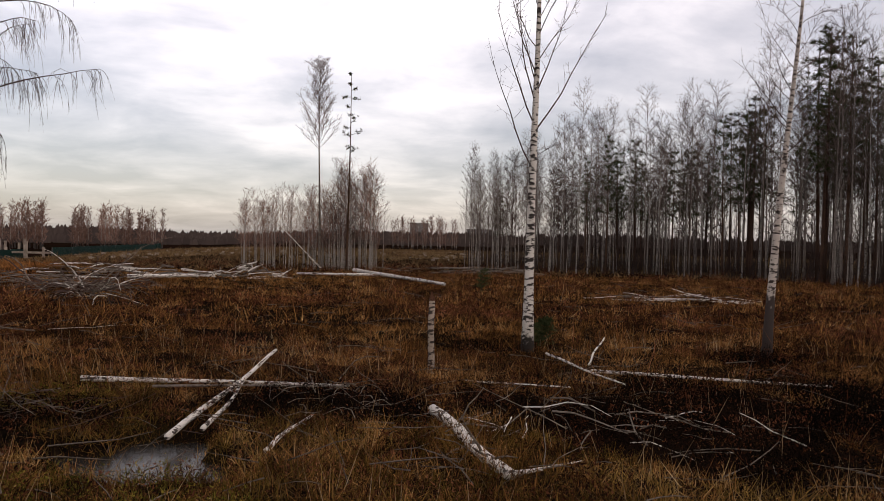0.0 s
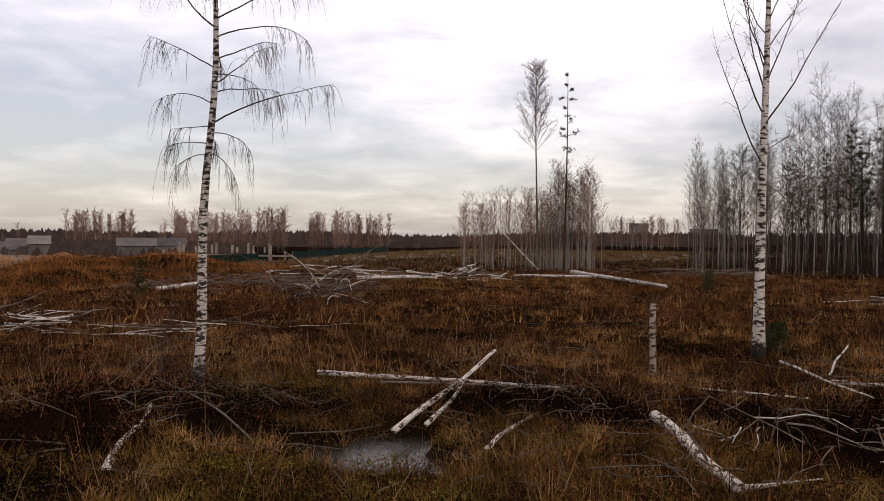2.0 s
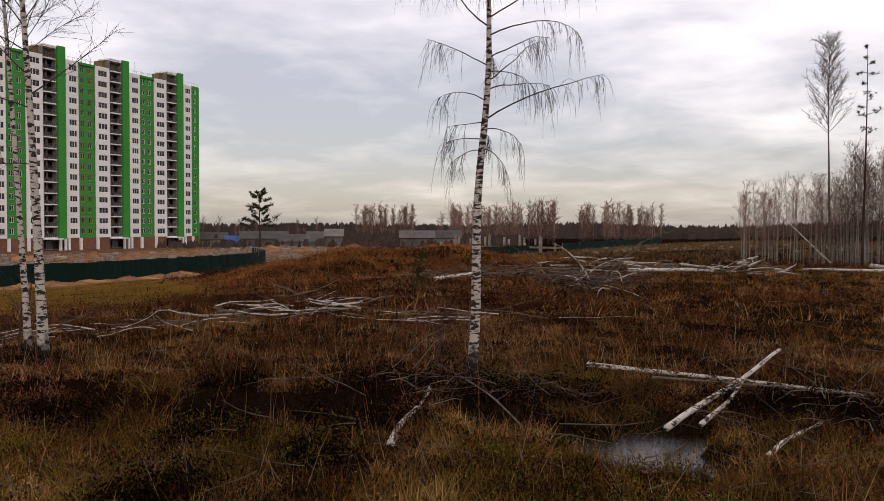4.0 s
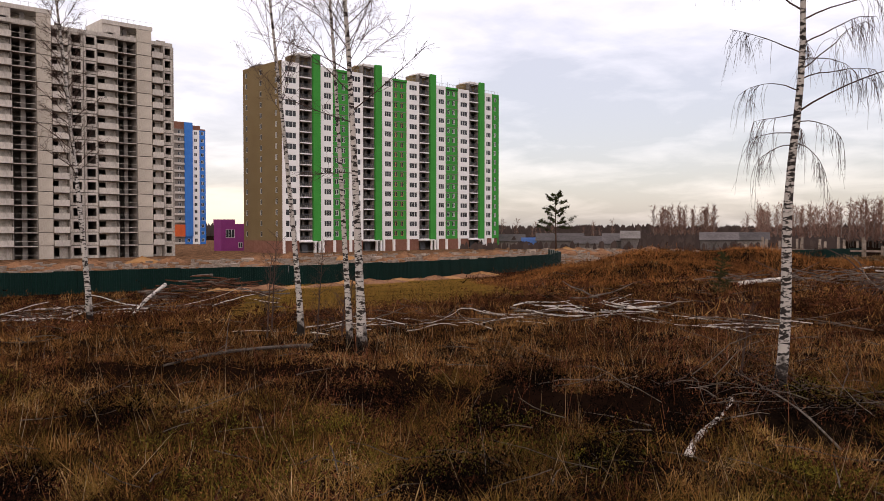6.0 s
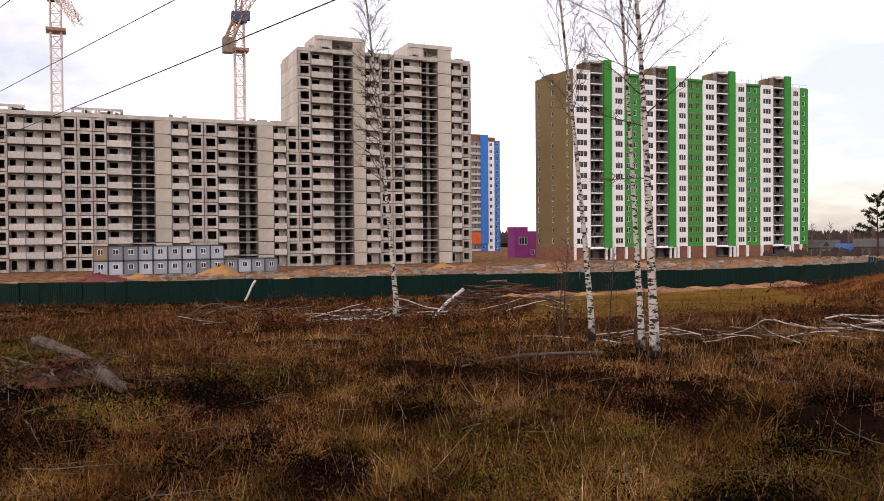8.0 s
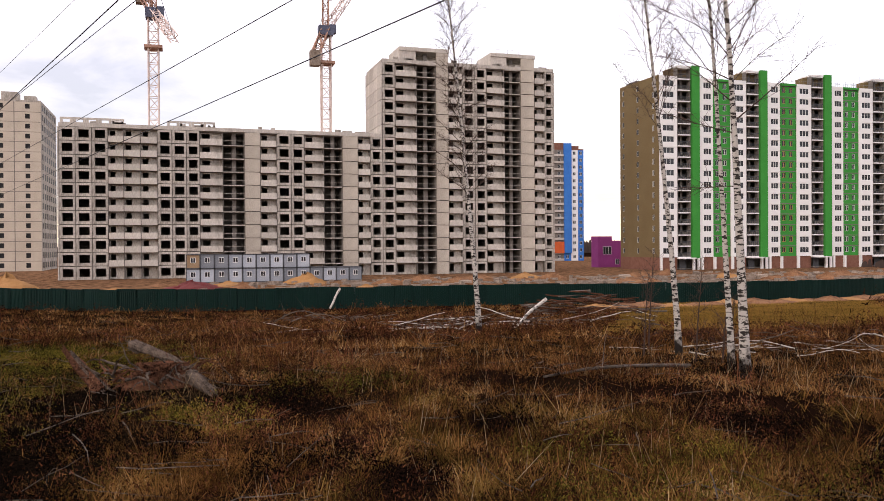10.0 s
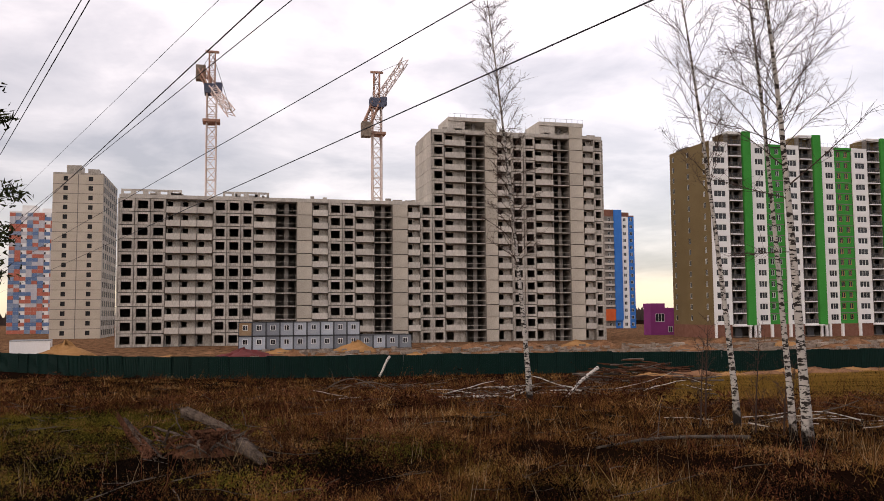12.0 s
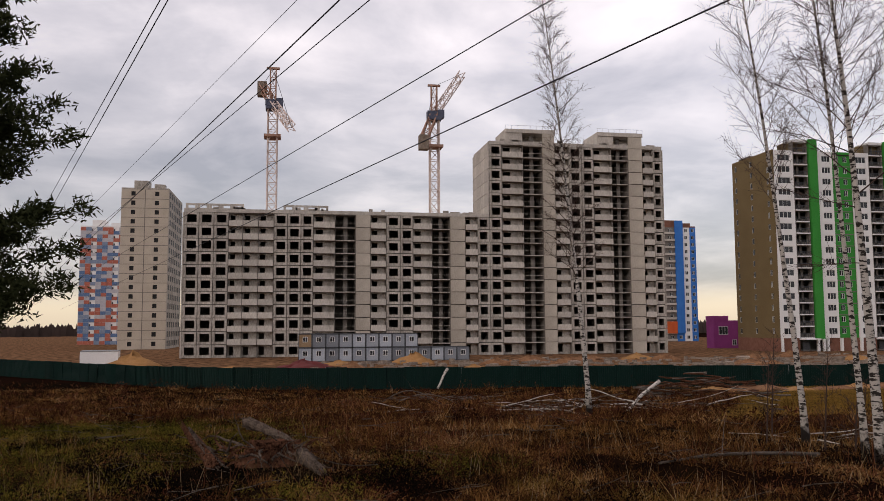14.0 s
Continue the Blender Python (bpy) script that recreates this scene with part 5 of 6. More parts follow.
for hd, dist, w, h, rm in ((40.5, 262, 6, 1.2, M_BLUEROOF), (38.6, 258, 14, 2.6, M_FARROOF), (36.4, 254, 12, 1.8, M_FARROOF), (34.9, 256, 7, 2.6, M_FARROOF), (33.9, 250, 5, 3.4, M_FARWALL), (42.0, 268, 9, 2.2, M_FARROOF), (28.2, 250, 10, 3.0, M_FARROOF), (26.2, 255, 9, 3.0, M_FARROOF)):
    house(hd, dist, w, h, rm, "low pale house beyond the clearing")
house(-5.4, 760, 17, 16.5, M_FARROOF, "distant white apartment block over the woods", 5)
house(-9.6, 760, 24, 12.0, M_FARROOF, "distant white apartment block behind the birches", 4)

# unfinished concrete frame and pale fence by the far building
frame_base = thing("unfinished_building", (-88, 176, ground_z(-88, 176)), "row of pale concrete columns of an unfinished building", "building frame")
for i in range(26):
    part("column", Mesh().box(-0.2, 0.2, -0.2, 0.2, 0, 2.6 + (i * 7 % 5) * 0.42), M_RUBBLE, frame_base).location = (i * 1.05 + (i * 5 % 3) * 0.3, (i * 3 % 4) * 1.6, 0)
part("beam", Mesh().box(0, 30, -0.2, 0.2, 1.4, 1.8), M_RUBBLE, frame_base)

# ---- power lines overhead ----
for x, y, heading, r in (
    (-15.87, -2.60, 109.0, 0.011),
    (-15.83, -2.45, 108.6, 0.012),
    (-15.23, -0.04, 109.3, 0.006),
    (-15.03, 0.76, 107.9, 0.016),
    (-14.89, 1.32, 109.0, 0.011),
    (-14.03, 4.74, 108.0, 0.013),
    (-13.19, 8.08, 106.6, 0.019),
):
    dx, dy = -math.sin(radians(heading)), math.cos(radians(heading))
    pts = [(x + dx * t, y + dy * t, EYE + 6.0) for t in (-90, -45, -20, 0, 20, 45, 80, 130, 200, 300)]
    solid("power_line", Mesh().tube(pts, [r] * len(pts), 5), M_WIRE, "dark overhead power line wire above the field", "wire", "power lines", smooth=True)


# ---- fallen trunks, sticks and stumps ----
def log(name, a, b, r, label, group="", material=None, lift=(0.0, 0.0), bow=0.0, seed=1, taper=0.45, stubs=0):
    """A fallen trunk from a to b on the ground, tapering towards b."""
    rr = random.Random(seed)
    n = 9
    pts = []
    for i in range(n + 1):
        f = i / n
        x, y = a[0] + (b[0] - a[0]) * f, a[1] + (b[1] - a[1]) * f
        near = math.hypot(*a) < 30
        za, zb = (0.0 if near else ground_z(*a)) + lift[0], (0.0 if near else ground_z(*b)) + lift[1]
        z = za + (zb - za) * f + r * 0.7 + bow * math.sin(math.pi * f)
        pts.append(Vector((x + 0.05 * math.sin(7 * f + seed), y + 0.05 * math.cos(5 * f + seed), z)))
    base = thing(name, pts[0], label, "log", group)
    o = pts[0].copy()
    pts = [p - o for p in pts]
    part("stem", Mesh().tube(pts, [r * (1 - taper * i / n) for i in range(n + 1)], 9, 0.14, rr), material or M_LOG, base, smooth=True)
    for k in range(stubs):
        q, d = at_on(pts, rr.uniform(0.2, 0.98))
        v = (d * 0.6 + Vector((rr.uniform(-1, 1), rr.uniform(-1, 1), rr.uniform(-0.2, 0.9)))).normalized()
        L = rr.uniform(0.5, 1.6)
        bp = bend(q, v, L, 4, 0.05, rr, 0.25)
        part("branch", Mesh().tube(bp, [r * 0.25, r * 0.2, r * 0.15, r * 0.1, r * 0.05], 5), M_DEAD, base)
    return base


FALLEN = "fallen birch trunks"
log("fallen_birch", (-6.0, 20.4), (0.3, 19.1), 0.07, "long white fallen birch trunk lying across the pond bank", FALLEN, lift=(0.05, 0.1), seed=3, taper=0.6)
log("fallen_birch", (-2.95, 15.2), (-1.6, 22.6), 0.065, "white fallen birch trunk leaning out of the pond", FALLEN, lift=(-0.1, 0.45), seed=4, taper=0.4, stubs=5)
log("fallen_birch", (-2.4, 15.6), (-2.05, 20.3), 0.05, "thin white fallen birch trunk at the pond", FALLEN, lift=(-0.05, 0.2), seed=5)
log("fallen_birch", (1.95, 16.6), (2.55, 12.0), 0.11, "thick white fallen birch trunk with a broken end", FALLEN, lift=(0.03, 0.03), seed=6, taper=0.15, stubs=9)
log("fallen_birch", (2.5, 12.1), (3.9, 12.9), 0.045, "forked white limb of the fallen birch", FALLEN, lift=(0.05, 0.0), seed=7, taper=0.6, stubs=3)
log("fallen_birch", (-1.2, 13.8), (-0.5, 16.6), 0.045, "short white birch pole in the sedge", FALLEN, lift=(0.0, 0.0), seed=8, stubs=2)
log("fallen_birch", (-6.7, 11.6), (-8.3, 16.1), 0.07, "pale mossy fallen birch trunk beside a dark hole", FALLEN, lift=(0.0, 0.0), seed=9, stubs=4)
log("fallen_birch", (0.9, 21.0), (5.7, 19.6), 0.035, "thin pale fallen stem in the heath", FALLEN, lift=(0.0, 0.0), seed=10, taper=0.5)
log("fallen_birch", (6.9, 21.9), (12.5, 19.6), 0.05, "thin white fallen birch in the heath", FALLEN, lift=(0.0, 0.0), seed=12, stubs=5)
log("fallen_birch", (6.3, 24.6), (6.9, 19.3), 0.04, "thin pale stem lying by the birch foot", FALLEN, lift=(0.1, 0.1), seed=13)
log("fallen_birch", (7.1, 23.0), (7.7, 23.4), 0.035, "short pale stick standing askew", FALLEN, lift=(0.0, 0.75), seed=14)
log("fallen_birch", (1.5, 88.0), (7.9, 62.2), 0.22, "long white fallen birch trunk across the clearing", FALLEN, lift=(0.35, 0.2), seed=15)
log("fallen_birch", (5.0, 79.0), (-4.0, 80.0), 0.16, "pale fallen birch trunk on the clearing", FALLEN, lift=(0.2, 0.2), seed=16)
log("fallen_birch", (-3.9, 18.4), (0.2, 18.7), 0.03, "thin dark pole lying over the pond", FALLEN, M_DEAD, (0.25, 0.2), seed=17)
log("fallen_birch", (-5.0, 13.2), (-9.5, 18.5), 0.02, "dark dead branch in the wet hollow", FALLEN, M_DEAD, (0.15, 0.2), 0.12, 18, stubs=12)
log("fallen_birch", (-20.3, 13.8), (-19.3, 8.8), 0.055, "thin crooked pole on the bank", FALLEN, M_DEAD, (0.1, 0.2), 0.12, 19, stubs=3)
log("fallen_birch", (-41.0, 18.9), (-40.4, 16.8), 0.10, "white fallen birch trunk propped on the brush", FALLEN, lift=(1.45, 0.0), seed=20, stubs=4, taper=0.3)
log("fallen_birch", (-61.5, 6.4), (-56.5, 10.2), 0.05, "pale bent branch arching over the heath", FALLEN, M_DEAD, (0.1, 0.1), 0.95, seed=31, stubs=3)
log("fallen_birch", (-58.5, 7.4), (-57.0, 11.4), 0.04, "pale bent branch arching over the heath", FALLEN, M_DEAD, (0.3, 0.1), 0.6, seed=32, stubs=2)
log("fallen_birch", (-16.0, 65.0), (-11.0, 66.5), 0.15, "thick white log lying before the log heaps", FALLEN, lift=(0.35, 0.35), seed=33, taper=0.2)
log("fallen_birch", (-24.2, 47.6), (-22.4, 50.6), 0.13, "white trunk piece lying by the mound", FALLEN, lift=(0.25, 0.45), seed=34, taper=0.2, stubs=3)
log("leaning_birch", (-2.2, 100.0), (-8.3, 99.7), 0.09, "dead birch leaning out of the copse", FALLEN, lift=(0.2, 6.3), seed=35, taper=0.6)
log("fallen_birch", (-82.0, 15.4), (-81.6, 14.2), 0.13, "white plank leaning at the fence", FALLEN, lift=(2.1, 0.1), seed=21, taper=0.2)

# broken stump post
post = thing("broken_birch_stump", spot(2.4, 21.3), "tall broken birch stump with a splintered top", "stump")
part("stem", Mesh().tube([(0, 0, -0.2), (0.01, 0.02, 0.5), (-0.02, 0.0, 1.2), (0.0, 0.03, 2.05)], [0.10, 0.085, 0.08, 0.075], 10, 0.15, random.Random(2)), M_STUMP_BARK, post, smooth=True)
sp = Mesh()
for i in range(7):
    a = i * 0.9
    sp.spike((0.06 * math.cos(a), 0.06 * math.sin(a), 2.0), (0.07 * math.cos(a), 0.07 * math.sin(a), 2.12 + 0.08 * (i % 3)), 0.03)
part("splinter", sp, M_STUMP, post)

# uprooted stump at the bank
STUMP = (-23.0, -0.9)
stump = thing("uprooted_stump", spot(*STUMP, 0.0), "uprooted rotten stump with red-brown root plate and a grey trunk", "stump")
rr = random.Random(9)


def rotten(points, radii, splinters, material, name, label=""):
    """A cracked length of dead trunk with a torn far end."""
    ob = part(name, Mesh().tube(points, radii, 13, 0.55, rr), material, stump, label)
    a, b = Vector(points[0]), Vector(points[1])
    way = (a - b).normalized()
    for _ in range(splinters):
        side = Vector((rr.gauss(0, 1), rr.gauss(0, 1), rr.gauss(0, 1))).normalized() * radii[0] * 0.75
        part("splinter", Mesh().spike(a + side - way * 0.1, a + side * 1.2 + way * rr.uniform(0.1, 0.4), rr.uniform(0.025, 0.06)), material, ob)
    for _ in range(9):
        off = Vector((rr.gauss(0, 1), rr.gauss(0, 1), abs(rr.gauss(0, 1)))).normalized()
        part("ridge", Mesh().tube([Vector(p) + off * (r * 0.95) for p, r in zip(points, radii)], [0.022] * len(points), 4, 0.6, rr), M_ROT, ob)


rotten([(-2.2, -0.35, 0.82), (-1.5, 0.15, 0.72), (-0.7, 0.75, 0.52), (0.1, 1.2, 0.32), (0.7, 1.55, 0.12)], [0.17, 0.12, 0.105, 0.095, 0.08], 14, M_ROT, "trunk", "grey cracked weathered trunk")
rotten([(1.5, 1.15, 0.42), (1.9, 1.35, 0.32), (2.4, 1.6, 0.16), (2.8, 1.8, 0.0)], [0.17, 0.14, 0.11, 0.07], 8, M_ROT, "trunk", "grey broken length of trunk")
rotten([(0.2, -1.75, 0.92), (0.35, -1.55, 0.66), (0.55, -1.25, 0.35), (0.8, -0.95, 0.0)], [0.10, 0.14, 0.17, 0.22], 7, M_STUMP, "broken_stub", "dark rotten broken stub")
slab_root = Mesh()
for j in range(5):
    for i in range(14):
        f, a = j / 4, 2 * math.pi * i / 14
        q = (1 - 0.35 * f) * (1 + rr.uniform(-0.3, 0.3))
        slab_root.v.append((0.7 + 0.34 * q * math.cos(a) - 0.25 * f, 0.45 + 0.95 * q * math.sin(a), -0.15 + 0.75 * f + rr.uniform(-0.12, 0.12)))
for j in range(4):
    for i in range(14):
        slab_root.f.append((j * 14 + i, j * 14 + (i + 1) % 14, (j + 1) * 14 + (i + 1) % 14, (j + 1) * 14 + i))
slab_root.f.append(tuple(56 + i for i in range(14)))
part("root_plate", slab_root, M_STUMP, stump, "split red-brown root wood")
for i in range(60):
    a = rr.uniform(0, 6.28)
    v = Vector((0.8 * math.cos(a) + 0.3, 1.2 * math.sin(a), rr.uniform(0.0, 0.9))).normalized()
    bp = bend((0.4 + 0.5 * rr.random(), rr.uniform(-1.1, 1.2), rr.uniform(0.05, 0.55)), v, rr.uniform(0.4, 1.5), 6, 0.12, rr, 0.45)
    q = rr.uniform(0.014, 0.045)
    part("root", Mesh().tube(bp, [q * (1 - 0.14 * k) for k in range(7)], 6, 0.3, rr), M_ROT if i % 2 == 0 else M_STUMP, stump)


def brush(name, x, y, w, d, n, length, r, label, seed, tall=0.8, material=None, heading=0.0, fan=0.3, crook=0.10, white=0.55):
    """A heap of cut stems, each a part of its own; w is its spread along the lie of the stems, d across."""
    rr = random.Random(seed)
    base = thing(name, (x, y, ground_z(x, y)), label, "brush pile", "brush piles")
    c, s = math.cos(radians(heading)), math.sin(radians(heading))
    for i in range(n):
        u, v = rr.gauss(0, w / 2.6), rr.gauss(0, d / 2.6)
        px, py = c * u - s * v, s * u + c * v
        a = radians(heading) + rr.gauss(0, fan) + (math.pi if rr.random() < 0.4 else 0)
        L = length * rr.uniform(0.35, 1.15)
        z = ground_z(x + px, y + py) - base.location.z + 0.05 + rr.random() * tall * max(0.15, 1 - abs(u) / w)
        way = (math.cos(a), math.sin(a), rr.uniform(-0.05, 0.12 + 0.5 * (fan > 0.5)))
        bp = bend((px - 0.4 * L * way[0], py - 0.4 * L * way[1], z), way, L, 4, 0.015 + 0.25 * crook * (fan > 0.5), rr, crook)
        q = r * rr.uniform(0.35, 1.2)
        part("stem", Mesh().tube(bp, [q, q * 0.9, q * 0.75, q * 0.6, q * 0.35], 5), (material or M_LOG) if rr.random() < white else M_DEAD, base)
    return base


brush("brush_pile", -20.4, 26.8, 4.6, 1.8, 30, 2.8, 0.04, "heap of cut white birch stems lying in the heath", 1, 1.1, heading=37, fan=0.45, crook=0.22, white=0.6)
brush("brush_pile", -20.6, 28.6, 3.0, 1.6, 16, 2.4, 0.05, "dark crooked branches sticking out of the heap", 21, 0.9, M_STUMP, heading=37, fan=0.8, crook=0.3, white=0.7)
brush("brush_pile", -14.6, 27.8, 7.0, 1.6, 24, 3.2, 0.024, "scattered thin cut birch stems", 2, 0.4, heading=30, fan=0.2)
brush("brush_pile", -21.0, 22.4, 5.0, 1.8, 14, 2.2, 0.022, "thin cut stems trailing from the white heap", 22, 0.3, heading=55, fan=0.3)
brush("brush_pile", -61.5, 32.0, 8.0, 2.6, 100, 2.8, 0.10, "large heap of dark cut timber by the fence", 3, 2.0, M_STUMP, heading=63, fan=0.5, white=0.75)
brush("brush_pile", -43.5, 17.0, 11.0, 8.0, 54, 3.4, 0.042, "scattered cut branches round the slender birch", 4, 0.45, heading=69, fan=0.4, crook=0.18, white=0.45)
brush("brush_pile", -15.0, 73.0, 12.0, 7.0, 80, 2.8, 0.085, "wide heap of pale cut birch logs", 5, 0.9, heading=10, fan=0.5, white=0.42)
brush("brush_pile", -8.5, 78.0, 4.0, 2.4, 30, 2.6, 0.09, "crossed pale birch logs beside the copse", 23, 1.0, heading=4, fan=0.8, white=0.6)
brush("brush_pile", -22.0, 56.0, 12.0, 5.0, 60, 4.0, 0.05, "tangled heap of cut branches", 6, 0.9, M_DEAD, heading=20, fan=0.4, crook=0.2)
brush("brush_pile", 15.0, 96.0, 13.0, 6.0, 44, 4.4, 0.09, "heap of felled stems before the copse", 7, 0.8, M_DEAD, heading=-8)
brush("brush_pile", 21.0, 50.0, 7.0, 3.0, 22, 4.0, 0.045, "scattered pale cut poles in the heath", 8, 0.3, heading=-20, fan=0.15)
brush("brush_pile", 4.4, 14.8, 3.4, 2.2, 40, 1.8, 0.016, "dead branches of the fallen birch in the grass", 9, 0.5, M_LOG, heading=-10, fan=0.7, crook=0.3, white=0.35)
brush("brush_pile", -5.8, 16.4, 4.2, 1.6, 42, 1.8, 0.010, "dark dead branches strewn along the pond bank", 15, 0.45, M_TWIG, heading=160, fan=0.9, crook=0.33)
brush("brush_pile", 0.2, 17.4, 2.6, 1.4, 40, 1.6, 0.012, "dead twigs hanging over the peat bank", 16, 0.5, M_DEAD, heading=126, fan=0.9, crook=0.33)
brush("brush_pile", -8.0, 14.8, 3.0, 1.8, 30, 2.0, 0.013, "dark dead branches tangled in the wet hollow", 10, 0.5, M_TWIG, heading=20, fan=0.6, crook=0.3)
brush("brush_pile", -22.5, 18.8, 6.0, 2.6, 24, 2.0, 0.022, "dead branches lying round the birch clump", 11, 0.3, heading=50, fan=0.35, crook=0.22)
brush("brush_pile", -66.0, 12.0, 8.0, 4.0, 22, 3.0, 0.035, "pale bent branches lying before the fence", 12, 0.4, M_DEAD, heading=78, crook=0.2)

# fallen crown with its limbs spread
crown_base = thing("felled_birch", spot(-12.6, 44.0, 0.0), "fallen birch crown with arching brown limbs spread on the ground", "fallen tree")
rr = random.Random(44)
for i in range(64):
    a = radians(16) + (math.pi if rr.random() < 0.55 else 0) + rr.gauss(0, 0.75)
    L = rr.uniform(1.4, 5.6)
    bp = bend((rr.gauss(0, 0.7), rr.gauss(0, 0.5), rr.uniform(0.2, 0.9)), (math.cos(a), math.sin(a), rr.uniform(0.1, 1.15)), L, 8, 0.12, rr, 0.26)
    q = rr.uniform(0.015, 0.055)
    limb = part("limb", Mesh().tube(bp, [q * (1 - 0.1 * k) for k in range(9)], 5), M_LOG if i % 6 == 0 else M_DEAD if i % 2 else M_TWIG, crown_base)
    for _ in range(3):
        p, d = at_on(bp, rr.uniform(0.3, 0.95))
        tp = bend(p, (d + Vector((rr.gauss(0, 0.6), rr.gauss(0, 0.6), rr.uniform(-0.2, 0.5)))).normalized(), rr.uniform(0.5, 1.6), 3, 0.1, rr, 0.3)
        part("twig", Mesh().tube(tp, [q * 0.4, q * 0.35, q * 0.25, q * 0.15], 3), M_TWIG, limb)

# pale rubble line far across the clearing
m = Mesh()
rr = random.Random(15)
for i in range(260):
    hd = rr.uniform(-14, 17)
    x, y = polar(hd, rr.uniform(150, 235))
    s = rr.uniform(0.1, 0.32)
    z = ground_z(x, y)
    m.box(x - s * rr.uniform(0.6, 1.6), x + s * rr.uniform(0.6, 1.6), y - s, y + s, z - 0.2, z + s * rr.uniform(0.5, 1.6))
solid("far_rubble", m, M_RUBBLE, "pale rubble and brash far across the clearing", "rubble", kind="stuff")


# ---- grass, sedge and heath ----
def blades(name, label, material, tufts, per, near, far, lo, hi, height, width, spread, keep, power=1.0, category="grass"):
    """Tussocks of single blades in one mesh; each tussock has its own height and spreads outwards."""
    a = np.radians(rn.uniform(lo, hi, tufts))
    d = np.sqrt(near ** 2 + rn.random(tufts) ** power * (far ** 2 - near ** 2))
    cx, cy = -np.sin(a) * d, np.cos(a) * d
    ok = keep(cx, cy)
    cx, cy = cx[ok], cy[ok]
    ch = height * rn.lognormal(-0.08, 0.38, len(cx)) * (1 + 0.3 * waves(cx, cy, 0.9))
    cx, cy, ch = np.repeat(cx, per), np.repeat(cy, per), np.repeat(ch, per)
    n = len(cx)
    ox, oy = rn.normal(0, spread, n), rn.normal(0, spread, n)
    x, y = cx + ox, cy + oy
    z = gz(x, y)
    ok = (z > WATER - 0.28) | (np.hypot(x, y) > 24)
    x, y, z, ox, oy, ch = x[ok], y[ok], z[ok], ox[ok], oy[ok], ch[ok]
    n = len(x)
    h = ch * rn.uniform(0.45, 1.2, n)
    w = width * rn.uniform(0.5, 1.4, n)
    t = rn.uniform(0, 2 * np.pi, n)
    lx, ly = h * (0.9 * ox / (spread + 0.01) * 0.35 + rn.normal(0, 0.75, n)), h * (0.9 * oy / (spread + 0.01) * 0.35 + rn.normal(0, 0.75, n))
    bx, by = np.cos(t) * w / 2, np.sin(t) * w / 2
    up = h * np.sqrt(np.clip(1 - (lx ** 2 + ly ** 2) / (h ** 2 + 1e-6) * 0.6, 0.12, 1))
    v = np.stack([np.stack([x - bx, y - by, z - 0.04], -1), np.stack([x + bx, y + by, z - 0.04], -1), np.stack([x + lx, y + ly, z + up], -1)], 1).reshape(-1, 3)
    me = bpy.data.meshes.new(name)
    me.vertices.add(3 * n)
    me.vertices.foreach_set("co", v.astype(np.float32).ravel())
    me.loops.add(3 * n)
    me.loops.foreach_set("vertex_index", np.arange(3 * n, dtype=np.int32))
    me.polygons.add(n)
    me.polygons.foreach_set("loop_start", np.arange(0, 3 * n, 3, dtype=np.int32))
    me.update(calc_edges=True)
    me.materials.append(material)
    return tagged(new(name, me), label, category, kind="stuff")


def field(x, y):
    return waves(x, y, 0.23) + 0.5 * waves(x, y, 0.71)


def meadow(x, y):
    """The mown strip between the heath, the site fence and the earth mound."""
    far = -x - 32 + 1.6 * waves(x, y, 0.5)
    return (far > 0) & (y > 17 + 0.62 * far) & (y < 37 + 0.85 * far) & (x > -78)


def rusty(x, y):
    return np.maximum(hollow(x, y, -43.0, 64.0, 15.0, 13.0, 0.58), hollow(x, y, -34.0, 78.0, 18.0, 12.0, 0.3)) > 0.2


def bare(x, y):
    """Peat cut open along the ditch, where nothing grows."""
    return ditch_distance(x, y) < 0.42


def open_field(x, y):
    return (x > -82 - 0.8 * np.clip(5 - y, 0, 50)) & ~meadow(x, y)


def near_any(x, y, places):
    hit = np.zeros(np.shape(x), bool)
    for px, py, r in places:
        hit |= np.hypot(x - px, y - py) < r * (1 + 0.3 * np.sin(2.3 * x + 1.1 * y))
    return hit


